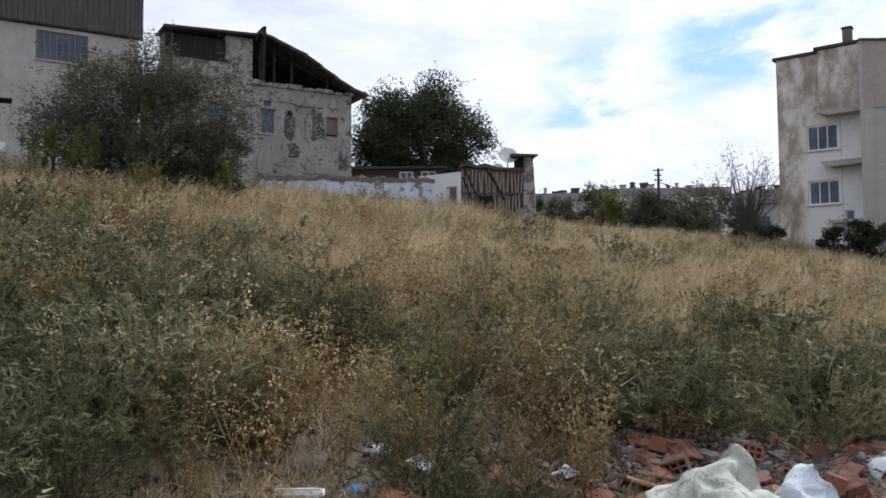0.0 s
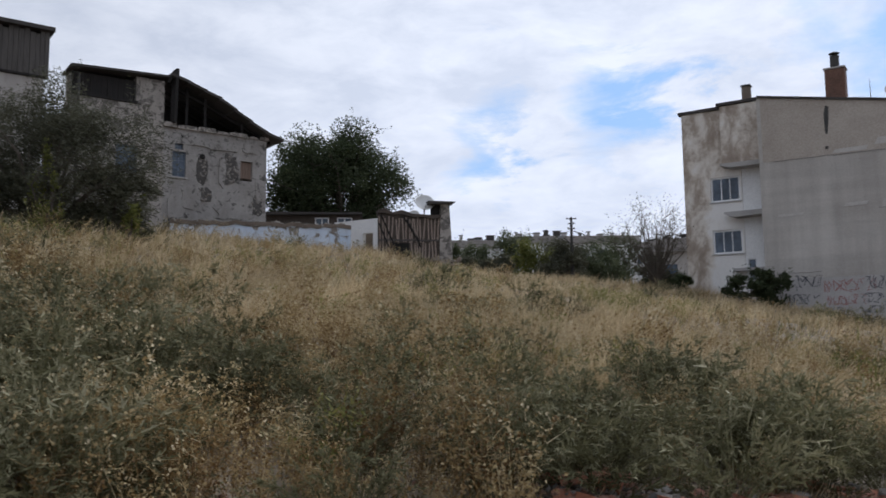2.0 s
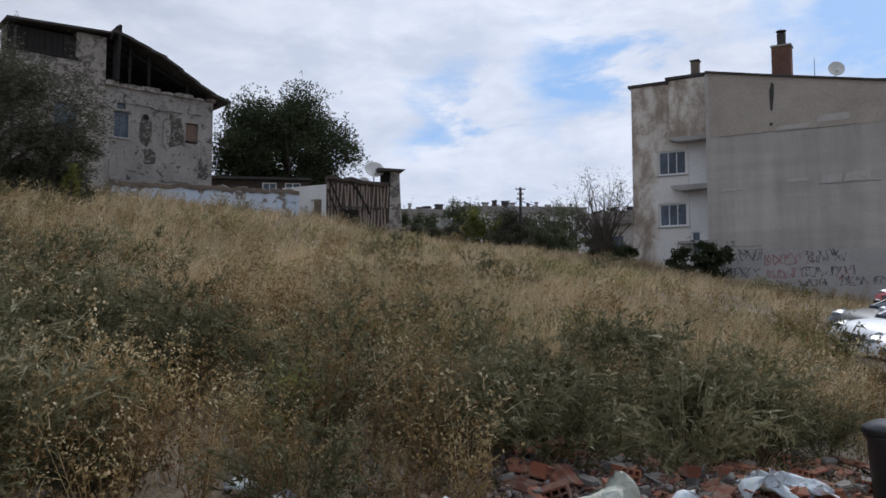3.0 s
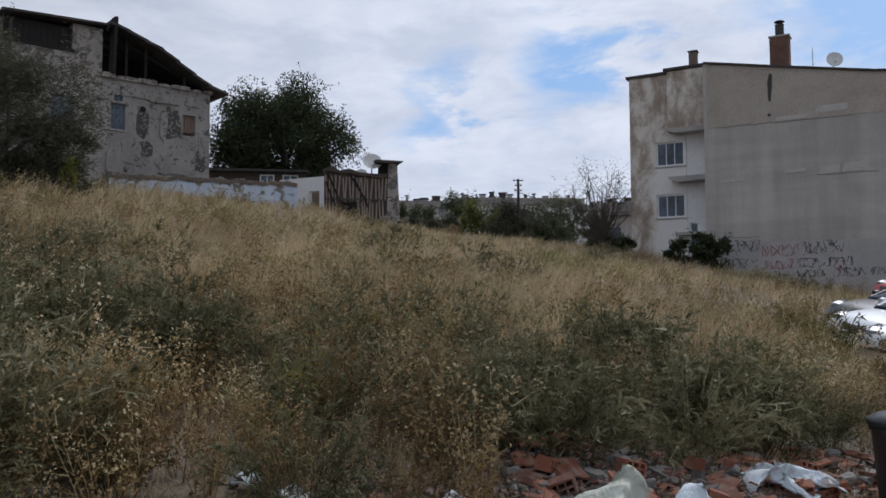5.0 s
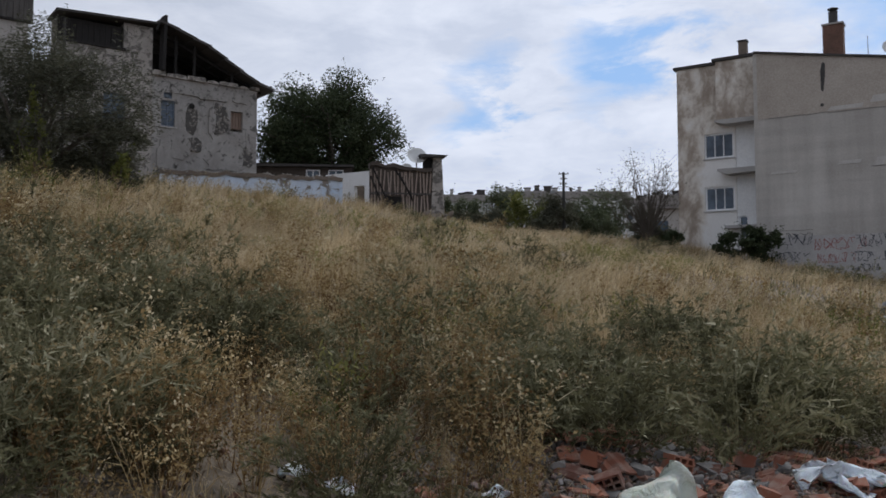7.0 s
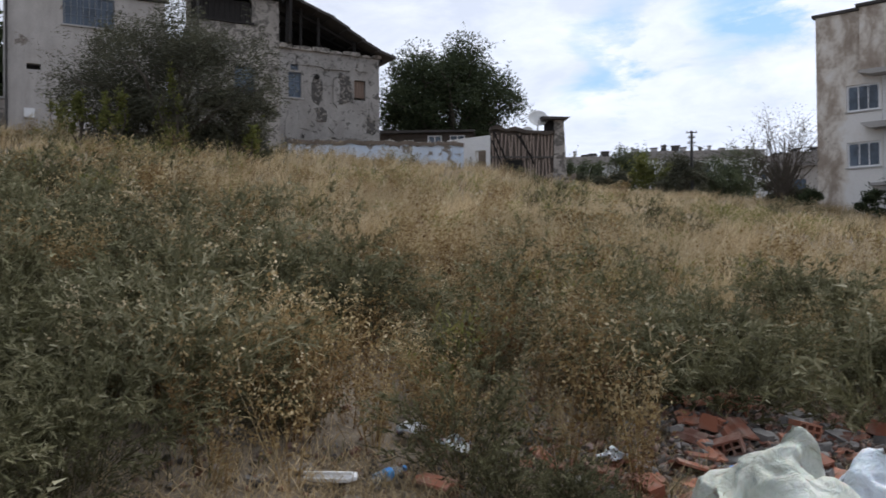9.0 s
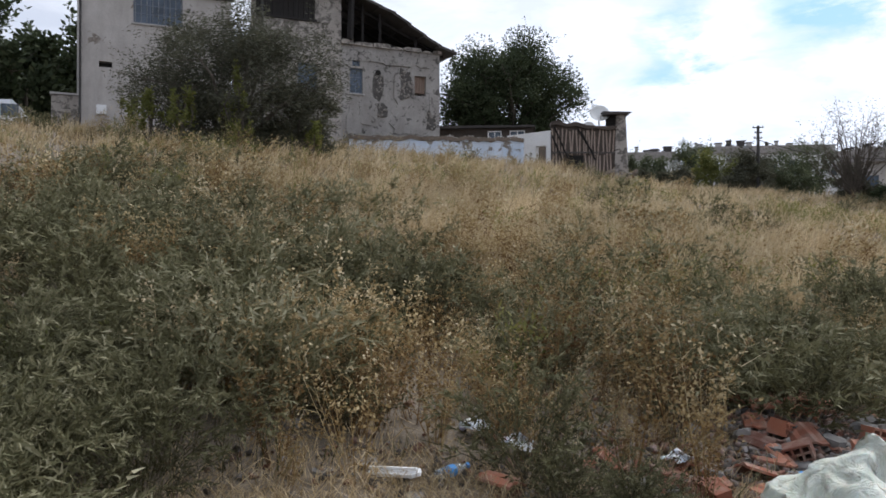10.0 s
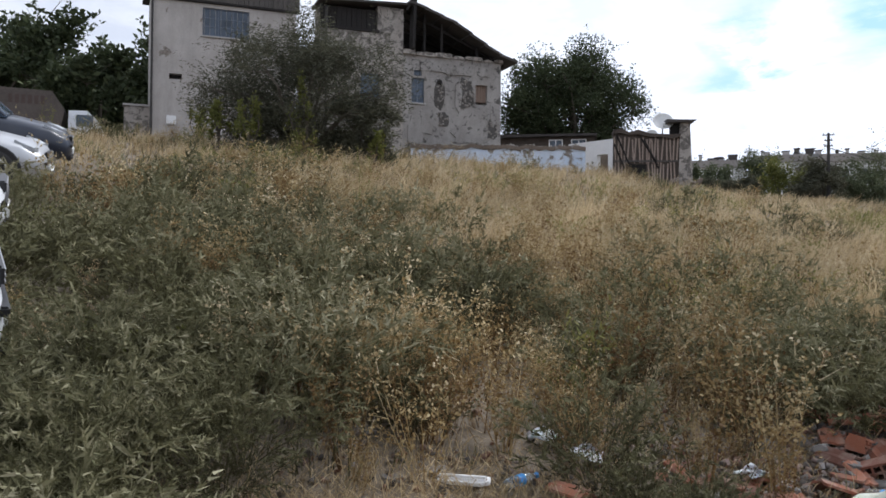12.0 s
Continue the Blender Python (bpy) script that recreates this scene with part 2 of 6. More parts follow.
M = {
    "soil": varied("dry_soil", (0.075, 0.06, 0.045), (0.21, 0.17, 0.125), 1.2, 0.97, 25, 0.6, dist=0.03),
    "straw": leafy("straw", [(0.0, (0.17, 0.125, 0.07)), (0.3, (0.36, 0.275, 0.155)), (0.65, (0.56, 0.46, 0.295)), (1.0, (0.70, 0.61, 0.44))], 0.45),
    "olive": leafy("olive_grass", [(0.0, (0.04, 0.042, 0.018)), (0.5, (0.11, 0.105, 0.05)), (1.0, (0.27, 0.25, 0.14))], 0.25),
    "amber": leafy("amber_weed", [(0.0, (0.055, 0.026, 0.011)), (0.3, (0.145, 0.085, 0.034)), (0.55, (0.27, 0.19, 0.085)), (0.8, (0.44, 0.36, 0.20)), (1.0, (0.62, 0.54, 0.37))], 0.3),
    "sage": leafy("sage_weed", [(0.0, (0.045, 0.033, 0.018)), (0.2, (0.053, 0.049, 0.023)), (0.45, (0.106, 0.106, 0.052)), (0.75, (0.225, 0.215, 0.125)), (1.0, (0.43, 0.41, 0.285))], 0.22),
    "leaf_dark": leafy("dark_leaf", [(0.0, (0.022, 0.032, 0.015)), (0.5, (0.05, 0.068, 0.032)), (1.0, (0.11, 0.13, 0.065))], 0.2),
    "leaf_hedge": leafy("hedge_leaf", [(0.0, (0.045, 0.058, 0.03)), (0.5, (0.085, 0.105, 0.055)), (1.0, (0.16, 0.18, 0.10))], 0.25),
    "leaf_bush": leafy("bush_leaf", [(0.0, (0.05, 0.053, 0.035)), (0.5, (0.09, 0.094, 0.064)), (1.0, (0.17, 0.17, 0.115))], 0.2),
    "leaf_yellow": leafy("yellowing_leaf", [(0.0, (0.07, 0.09, 0.02)), (0.5, (0.15, 0.165, 0.045)), (1.0, (0.29, 0.27, 0.09))], 0.3),
    "bark": varied("bark", (0.05, 0.04, 0.03), (0.12, 0.10, 0.08), 4, 0.95, 30, 0.6, stretch=(3, 3, 0.6)),
    "old_plaster": plaster("old_plaster", (0.45, 0.425, 0.40), (0.23, 0.215, 0.20), (0.13, 0.122, 0.113), 0.57, 3.6),
    "rough_plaster": plaster("rough_plaster", (0.47, 0.43, 0.385), (0.30, 0.275, 0.25), (0.165, 0.15, 0.135), 0.50, 2.6, 6.5),
    "cream_plaster": plaster("cream_plaster", (0.54, 0.505, 0.475), (0.40, 0.375, 0.35), (0.24, 0.21, 0.18), 0.60, 0.9, cracks=0.42),
    "brown_render": varied("brown_render", (0.33, 0.285, 0.24), (0.48, 0.43, 0.375), 0.6, 0.95, 14, 0.25),
    "hairline": varied("hairline_crack", (0.20, 0.19, 0.18), (0.26, 0.25, 0.24), 3),
    "white_paint": varied("white_paint", (0.72, 0.72, 0.72), (0.85, 0.85, 0.84), 1.0, 0.85, 18, 0.15),
    "blue_wash": plaster("blue_wash", (0.56, 0.68, 0.84), (0.70, 0.73, 0.77), (0.24, 0.21, 0.18), 0.53, 1.6, 6.0),
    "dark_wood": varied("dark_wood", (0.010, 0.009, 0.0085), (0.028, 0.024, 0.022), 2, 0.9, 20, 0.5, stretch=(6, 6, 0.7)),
    "grey_wood": varied("grey_wood", (0.05, 0.045, 0.042), (0.13, 0.118, 0.108), 2, 0.9, 20, 0.5, stretch=(8, 8, 0.6)),
    "lath": varied("lath_wood", (0.20, 0.15, 0.12), (0.46, 0.37, 0.31), 2, 0.9, 20, 0.5, stretch=(8, 8, 0.6)),
    "mud": varied("mud_fill", (0.11, 0.085, 0.065), (0.22, 0.18, 0.145), 2.5, 0.97, 18, 0.7, dist=0.03),
    "roof_dark": varied("old_roofing", (0.03, 0.027, 0.026), (0.075, 0.066, 0.06), 1.5, 0.85, 12, 0.5),
    "roof_pale": varied("pale_roofing", (0.20, 0.185, 0.175), (0.33, 0.30, 0.28), 0.4, 0.9, 6, 0.3),
    "dark_mud": varied("dark_mud", (0.045, 0.036, 0.03), (0.10, 0.08, 0.066), 2.5, 0.97, 18, 0.7, dist=0.03),
    "stone_shadow": varied("stone_shadow", (0.055, 0.05, 0.046), (0.13, 0.122, 0.112), 6, 0.97, 18, 0.7, dist=0.03),
    # near-black colour puts the unlit shade of rooms and openings into the surfaces
    "interior": varied("interior_shade", (0.008, 0.007, 0.006), (0.02, 0.018, 0.016), 1.5, 0.95),
    "stone": varied("field_stone", (0.16, 0.145, 0.13), (0.34, 0.31, 0.28), 3, 0.95, 20, 0.6),
    "steel": varied("galvanised_steel", (0.20, 0.20, 0.20), (0.33, 0.33, 0.33), 4, 0.55, 40, 0.1, 0.6),
    "iron": varied("dark_iron", (0.025, 0.024, 0.024), (0.06, 0.055, 0.05), 5, 0.7, 30, 0.2),
    "dish": varied("dish_paint", (0.62, 0.62, 0.60), (0.74, 0.74, 0.72), 3, 0.5, 30, 0.05),
    "chimney": varied("sooty_brick", (0.10, 0.06, 0.045), (0.24, 0.13, 0.095), 1.5, 0.92, 14, 0.5),
    "concrete": varied("concrete", (0.33, 0.315, 0.30), (0.47, 0.45, 0.435), 0.8, 0.95, 25, 0.3),
    "rubber": varied("tyre_rubber", (0.018, 0.018, 0.018), (0.035, 0.034, 0.033), 6, 0.8, 50, 0.2),
    "blue_frame": varied("blue_window_paint", (0.08, 0.105, 0.15), (0.14, 0.175, 0.23), 5, 0.7, 40, 0.3),
    "white_frame": varied("white_window_frame", (0.72, 0.73, 0.74), (0.82, 0.83, 0.84), 5, 0.5, 40, 0.05),
    "board_brown": varied("brown_shutter", (0.16, 0.11, 0.085), (0.25, 0.18, 0.14), 3, 0.85, 30, 0.4, stretch=(6, 6, 0.6)),
    "tarp": varied("brown_tarpaulin", (0.075, 0.06, 0.05), (0.12, 0.098, 0.084), 1.2, 0.7, 10, 0.2),
    "letter_dark": varied("faded_lettering", (0.07, 0.045, 0.04), (0.10, 0.07, 0.06), 8, 0.8),
    "spray_dark": varied("dark_spray_paint", (0.05, 0.055, 0.065), (0.11, 0.115, 0.13), 8, 0.7),
    "spray_red": varied("red_spray_paint", (0.24, 0.09, 0.085), (0.36, 0.16, 0.15), 8, 0.7),
    "patch": varied("pale_mortar_patch", (0.43, 0.41, 0.385), (0.54, 0.515, 0.48), 3, 0.95, 20, 0.3),
    "black_plastic": varied("black_plastic", (0.014, 0.014, 0.016), (0.026, 0.026, 0.03), 4, 0.4, 30, 0.05),
}


def clay_mat():
    m = Mat("broken_clay", 0.9)
    base = m.ramp(m.rand(), [(0.0, (0.11, 0.042, 0.027)), (0.5, (0.25, 0.086, 0.046)), (1.0, (0.38, 0.155, 0.092))])
    dust = m.ramp(m.noise(9, 6, 0.65), [(0.45, (0, 0, 0)), (0.75, (1, 1, 1))])
    m.color(m.mix(dust, base, (0.24, 0.185, 0.15)))
    return m.bump(m.noise(60, 4), 0.5, 0.004).m


def stone_mat():
    m = Mat("rubble_stone", 0.95)
    base = m.ramp(m.rand(), [(0.0, (0.085, 0.08, 0.075)), (0.6, (0.15, 0.14, 0.13)), (1.0, (0.30, 0.27, 0.24))])
    m.color(m.mix(0.4, base, m.ramp(m.noise(14, 5), [(0.3, (0.12, 0.115, 0.11)), (0.7, (0.26, 0.25, 0.24))])))
    return m.bump(m.noise(45, 5), 0.6, 0.006).m


def plastic_film(name, col, tint):
    m = Mat(name, 0.6)
    m.color(m.mix(m.ramp(m.noise(5, 6, 0.6, 0.6), [(0.42, (0, 0, 0)), (0.62, (1, 1, 1))]), col, tint))
    m.b.inputs["Subsurface Weight"].default_value = 0.15
    return m.bump(m.noise(9, 6, 0.65, 1.6), 0.9, 0.03).m


def pane_mat():
    m = Mat("window_glass", 0.09)
    # blue-grey of reflected sky put into the pane colour
    m.color(m.ramp(m.noise(1.6, 3), [(0.3, (0.03, 0.045, 0.065)), (0.7, (0.10, 0.135, 0.185))]))
    m.b.inputs["Specular IOR Level"].default_value = 0.5
    return m.m


def paint_mat(name, col, metal=0.2):
    m = Mat(name, 0.38, metal)
    m.color(m.mix(m.ramp(m.noise(3, 5), [(0.45, (0, 0, 0)), (0.8, (0.5, 0.5, 0.5))]), col, tuple(v * 0.75 + 0.03 for v in col)))
    m.b.inputs["Coat Weight"].default_value = 0.25
    m.b.inputs["Coat Roughness"].default_value = 0.08
    return m.m


def clear_mat(name, col):
    m = Mat(name, 0.08)
    m.color(col)
    m.b.inputs["Transmission Weight"].default_value = 0.85
    m.b.inputs["IOR"].default_value = 1.35
    return m.m


def stained_mat():
    """Beige render under old pale paint that has washed down in smears; the paint holds best by the balconies."""
    m = Mat("stained_render", 0.95)
    smear = m.noise(1.0, 9, 0.66, 0.25, (1.1, 1.1, 0.7))
    sep = m.node("ShaderNodeSeparateXYZ")
    m.link(m.co, sep.inputs[0])
    side = m.node("ShaderNodeMapRange")
    m.link(sep.outputs["X"], side.inputs[0])
    side.inputs[1].default_value, side.inputs[2].default_value = -3.7, -2.2
    low = m.node("ShaderNodeMapRange")
    m.link(sep.outputs["Z"], low.inputs[0])
    low.inputs[1].default_value, low.inputs[2].default_value = 10.6, 9.0
    both = m.node("ShaderNodeMath")
    both.operation = "MULTIPLY"
    m.link(side.outputs[0], both.inputs[0])
    m.link(low.outputs[0], both.inputs[1])
    add = m.node("ShaderNodeMath")
    add.operation = "MULTIPLY_ADD"
    m.link(both.outputs[0], add.inputs[0])
    add.inputs[1].default_value = 0.36
    m.link(smear, add.inputs[2])
    tone = m.ramp(add.outputs[0], [(0.38, (0.27, 0.215, 0.17)), (0.47, (0.40, 0.335, 0.275)), (0.57, (0.68, 0.63, 0.56)), (0.72, (0.82, 0.81, 0.79))])
    tone = m.mix(0.16, tone, m.ramp(m.noise(9, 5, 0.7), [(0.3, (0.30, 0.24, 0.19)), (0.7, (0.72, 0.66, 0.58))]))
    m.color(tone)
    return m.bump(m.noise(25, 5), 0.3, 0.01).m


def party_mat():
    """Grey cement render in day-work panels, streaked by rain."""
    m = Mat("grey_render", 0.95)
    base = m.ramp(m.noise(0.45, 7, 0.65, 0.5), [(0.3, (0.39, 0.365, 0.335)), (0.7, (0.53, 0.51, 0.48))])
    streak = m.ramp(m.noise(1.0, 5, 0.6, 0.2, (1.2, 1.2, 0.08)), [(0.35, (0.80, 0.78, 0.76)), (0.65, (1.08, 1.07, 1.05))])
    base = m.mix(1.0, base, streak, "MULTIPLY")
    course = m.ramp(m.noise(0.7, 3, 0.5, 0.1, (0.12, 0.12, 2.2)), [(0.4, (0.88, 0.87, 0.86)), (0.6, (1.05, 1.04, 1.03))])
    base = m.mix(0.8, base, course, "MULTIPLY")
    m.color(m.mix(0.25, base, m.ramp(m.noise(12, 5, 0.7), [(0.3, (0.30, 0.28, 0.26)), (0.7, (0.60, 0.58, 0.55))])))
    return m.bump(m.noise(14, 6), 0.4, 0.015).m


M["stained"], M["grey_render"] = stained_mat(), party_mat()
M["clay"], M["rubble"] = clay_mat(), stone_mat()
M["sack"] = plastic_film("pale_green_sack", (0.54, 0.535, 0.45), (0.70, 0.68, 0.60))
M["white_bag"] = plastic_film("white_bag", (0.72, 0.74, 0.78), (0.58, 0.61, 0.66))
M["blue_bag"] = plastic_film("blue_label", (0.05, 0.25, 0.62), (0.12, 0.38, 0.72))
M["pane"] = pane_mat()
M["car_white"] = paint_mat("white_car_paint", (0.74, 0.76, 0.79), 0.0)
M["car_silver"] = paint_mat("silver_car_paint", (0.48, 0.49, 0.51), 0.5)
M["car_navy"] = paint_mat("navy_car_paint", (0.014, 0.02, 0.036), 0.0)
M["car_black"] = paint_mat("black_car_paint", (0.015, 0.015, 0.018), 0.0)
M["car_red"] = paint_mat("red_car_paint", (0.35, 0.02, 0.02), 0.0)
M["lamp_glass"] = varied("lamp_lens", (0.30, 0.32, 0.34), (0.5, 0.52, 0.54), 14, 0.3, 40, 0.05)
M["bottle"] = clear_mat("clear_bottle", (0.86, 0.92, 0.95))
M["rim"] = varied("alloy_rim", (0.42, 0.42, 0.43), (0.55, 0.55, 0.56), 5, 0.35, 40, 0.05, 0.8)

# ---- mesh helpers ----


def part(name, bm, material, parent=None, label=""):
    """Links a bmesh as one mesh object, under parent if given."""
    me = bpy.data.meshes.new(name)
    bm.to_mesh(me)
    bm.free()
    me.materials.append(M[material] if isinstance(material, str) else material)
    ob = new(name, me)
    ob.parent = parent
    return tagged(ob, label)


def thing(name, m, label, category, group="", kind=""):
    ob = new(name)
    ob.matrix_world = m
    ob.empty_display_size = 0.2
    return tagged(ob, label, category, group, kind)


def box(bm, x0, x1, y0, y1, z0, z1, bevel=0.0):
    r = bmesh.ops.create_cube(bm, size=1.0, matrix=Matrix.LocRotScale(
        ((x0 + x1) / 2, (y0 + y1) / 2, (z0 + z1) / 2), None, (abs(x1 - x0), abs(y1 - y0), abs(z1 - z0))))
    if bevel:
        edges = {e for v in r["verts"] for e in v.link_edges}
        bmesh.ops.bevel(bm, geom=list(edges), offset=bevel, segments=2, affect="EDGES")
    return bm


def boxed(*a, **k):
    return box(bmesh.new(), *a, **k)


def prism(pts, y0, y1, bm=None):
    """A flat outline of (x, z) points, given thickness along y."""
    bm = bm or bmesh.new()
    f = [bm.verts.new((x, y0, z)) for x, z in pts]
    b = [bm.verts.new((x, y1, z)) for x, z in pts]
    bm.faces.new(f)
    bm.faces.new(b[::-1])
    for i in range(len(pts)):
        j = (i + 1) % len(pts)
        bm.faces.new((f[j], f[i], b[i], b[j]))
    bmesh.ops.recalc_face_normals(bm, faces=bm.faces)
    return bm


def holed_wall(x0, x1, z0, z1, holes, thick, y=0.0, rough=0.0):
    """A wall from x0 to x1 with rectangular openings (x0, x1, z0, z1) right through it."""
    bm = bmesh.new()
    xs = sorted({x0, x1, *(v for h in holes for v in h[:2])})
    zs = sorted({z0, z1, *(v for h in holes for v in h[2:])})

    def fill(v, step):
        out = []
        for a, b in zip(v, v[1:]):
            n = max(1, int((b - a) / step))
            out += [a + (b - a) * i / n for i in range(n)]
        return out + [v[-1]]
    xs, zs = fill(xs, 0.6), fill(zs, 0.6)

    def solid(i, k):
        if not (0 <= i < len(xs) - 1 and 0 <= k < len(zs) - 1):
            return False
        cx, cz = (xs[i] + xs[i + 1]) / 2, (zs[k] + zs[k + 1]) / 2
        return not any(h[0] < cx < h[1] and h[2] < cz < h[3] for h in holes)
    cache = {}

    def v(i, k, back):
        key = (i, k, back)
        if key not in cache:
            w = rough * noise.noise((xs[i] * 1.3, zs[k] * 1.3, y)) if rough else 0.0
            cache[key] = bm.verts.new((xs[i], y + (thick if back else w), zs[k]))
        return cache[key]
    for i in range(len(xs) - 1):
        for k in range(len(zs) - 1):
            if not solid(i, k):
                continue
            bm.faces.new((v(i, k, 0), v(i + 1, k, 0), v(i + 1, k + 1, 0), v(i, k + 1, 0)))
            bm.faces.new((v(i, k, 1), v(i, k + 1, 1), v(i + 1, k + 1, 1), v(i + 1, k, 1)))
            for di, dk, a, b in ((-1, 0, (i, k + 1), (i, k)), (1, 0, (i + 1, k), (i + 1, k + 1)),
                                 (0, -1, (i, k), (i + 1, k)), (0, 1, (i + 1, k + 1), (i, k + 1))):
                if not solid(i + di, k + dk):
                    bm.faces.new((v(*a, 0), v(*a, 1), v(*b, 1), v(*b, 0)))
    bmesh.ops.recalc_face_normals(bm, faces=bm.faces)
    return bm


def tube(bm, pts, radii, sides=6):
    """A tapered tube along pts."""
    rings = []
    pts = [Vector(p) for p in pts]
    for i, p in enumerate(pts):
        d = (pts[min(i + 1, len(pts) - 1)] - pts[max(i - 1, 0)]).normalized()
        a = d.orthogonal().normalized()
        b = d.cross(a)
        rings.append([bm.verts.new(p + (a * math.cos(2 * math.pi * s / sides) + b * math.sin(2 * math.pi * s / sides)) * radii[i])
                      for s in range(sides)])
    for r0, r1 in zip(rings, rings[1:]):
        for s in range(sides):
            t = (s + 1) % sides
            bm.faces.new((r0[s], r0[t], r1[t], r1[s]))
    bm.faces.new(rings[0][::-1])
    bm.faces.new(rings[-1])
    return bm


def lathe(bm, profile, sides=20, m=None):
    """Turns (radius, z) pairs round the z axis."""
    rings = []
    for r, z in profile:
        rings.append([bm.verts.new((m or Matrix()) @ Vector((r * math.cos(2 * math.pi * s / sides), r * math.sin(2 * math.pi * s / sides), z)))
                      for s in range(sides)])
    for a, b in zip(rings, rings[1:]):
        for s in range(sides):
            t = (s + 1) % sides
            bm.faces.new((a[s], a[t], b[t], b[s]))
    bm.faces.new(rings[0][::-1])
    bm.faces.new(rings[-1])
    bmesh.ops.recalc_face_normals(bm, faces=bm.faces)
    return bm


def smooth(ob):
    for p in ob.data.polygons:
        p.use_smooth = True
    return ob


def tri_mesh(name, verts, tris, material, tone=None):
    """One mesh object from numpy arrays of corners and triangles."""
    me = bpy.data.meshes.new(name)
    me.vertices.add(len(verts))
    me.vertices.foreach_set("co", np.ascontiguousarray(verts, np.float32).ravel())
    me.loops.add(len(tris) * 3)
    me.loops.foreach_set("vertex_index", np.ascontiguousarray(tris, np.int32).ravel())
    me.polygons.add(len(tris))
    me.polygons.foreach_set("loop_start", np.arange(0, len(tris) * 3, 3, dtype=np.int32))
    if tone is not None:
        me.attributes.new("tone", "FLOAT", "POINT").data.foreach_set("value", np.ascontiguousarray(tone, np.float32))
    me.update(calc_edges=True)
    me.materials.append(M[material])
    return new(name, me)


# ---- ground ----
def wave(x, y):
    return (0.5 * np.sin(0.9 * x + 1.3 * np.sin(0.37 * y)) * np.sin(0.8 * y + 0.9 * np.sin(0.51 * x))
            + 0.3 * np.sin(2.3 * x + 0.7 * y) * np.sin(1.9 * y - 0.6 * x))


def ground_z(x, y):
    """The slope: it climbs ahead and to the left, and levels off at the top and the bottom."""
    x, y = np.asarray(x, float), np.asarray(y, float)
    z = -0.147 * x + 0.137 * y
    z = np.where(z > 4.6, 4.6 + 2.4 * (1 - np.exp(-(np.maximum(z, 4.6) - 4.6) / 2.4)), z)
    z = np.where(z < -0.6, -0.6 - 1.2 * (1 - np.exp(-(-0.6 - np.minimum(z, -0.6)) / 1.2)), z)
    z = z - 0.24 * np.exp(-((x - 7.5) / 2.6) ** 2 - ((y - 13.5) / 4.5) ** 2) - 0.30 * np.exp(-((x - 9) / 3.0) ** 2 - ((y - 18) / 4.0) ** 2) - 0.24 * np.exp(-((x + 12) / 3.2) ** 2 - ((y - 11) / 3.5) ** 2)
    east, far = np.clip((x + 6) / 6.5, 0, 1), np.clip((y - 20) / 16, 0, 1)       # the crest dips to the right of the shed
    z = z - (0.62 - 0.018 * np.clip(x, 0, 16)) * east * east * (3 - 2 * east) * far * far * (3 - 2 * far)
    near = np.exp(-np.hypot(x, y - 17) ** 2 / 900) * np.clip((np.hypot(x, y) - 5) / 4, 0, 1)
    return z + 0.16 * wave(x * 1.1, y * 1.1) * near


def gz(x, y):
    return float(ground_z(x, y))


def axis(lo, hi, step):
    mid = np.arange(lo, hi + 1e-6, step)
    out = np.geomspace(step * 2, 3000, 28)
    return np.concatenate([(lo - out)[::-1], mid, hi + out])


gx, gy = axis(-24, 24, 0.3), axis(-4, 44, 0.3)
GX, GY = np.meshgrid(gx, gy)
verts = np.stack([GX, GY, ground_z(GX, GY)], -1).reshape(-1, 3)
ny, nx = GX.shape
q = (np.arange(ny - 1)[:, None] * nx + np.arange(nx - 1)[None]).ravel()
tris = np.concatenate([np.stack([q, q + 1, q + nx + 1], 1), np.stack([q, q + nx + 1, q + nx], 1)])
ground = smooth(tri_mesh("ground", verts, tris, "soil"))
tagged(ground, "dry brown soil slope under weeds and straw", "ground", kind="structure")


# ---- houses ----
def window_unit(name, x0, x1, z0, z1, y, parent, frame_mat, cols, rows, label, bar=0.05, sill=True):
    """A window set in an opening: frame, glazing bars, panes and a sill."""
    w = part(name, boxed(x0, x0 + bar, y - 0.03, y + 0.05, z0, z1, bevel=0.006), frame_mat, parent, label)
    part("frame_side", boxed(x1 - bar, x1, y - 0.03, y + 0.05, z0, z1, bevel=0.006), frame_mat, w)
    for zz in (z0, z1 - bar):
        part("frame_rail", boxed(x0 + bar, x1 - bar, y - 0.028, y + 0.05, zz, zz + bar, bevel=0.006), frame_mat, w)
    cw, rh = (x1 - x0 - 2 * bar) / cols, (z1 - z0 - 2 * bar) / rows
    for i in range(1, cols):
        part("glazing_bar", boxed(x0 + bar + cw * i - 0.022, x0 + bar + cw * i + 0.022, y - 0.02, y + 0.04, z0 + bar, z1 - bar), frame_mat, w)
    for k in range(1, rows):
        part("glazing_bar", boxed(x0 + bar, x1 - bar, y - 0.014, y + 0.03, z0 + bar + rh * k - 0.018, z0 + bar + rh * k + 0.018), frame_mat, w)
    for i in range(cols):
        for k in range(rows):
            a, b = x0 + bar + cw * i, z0 + bar + rh * k
            part("pane", boxed(a, a + cw, y + 0.005, y + 0.012, b, b + rh), "pane", w)
    if sill:
        part("sill", boxed(x0 - 0.08, x1 + 0.08, y - 0.16, y - 0.032, z0 - 0.07, z0 - 0.005, bevel=0.01), "concrete", w)
    return w


HOUSE_TURN = 40.0
ZB = 5.2
house = thing("ruined_house", pose(-9.43, 34.76, 0, 0, 0, HOUSE_TURN),
              "derelict two-storey house, grey cracked plaster, open broken gable", "house")
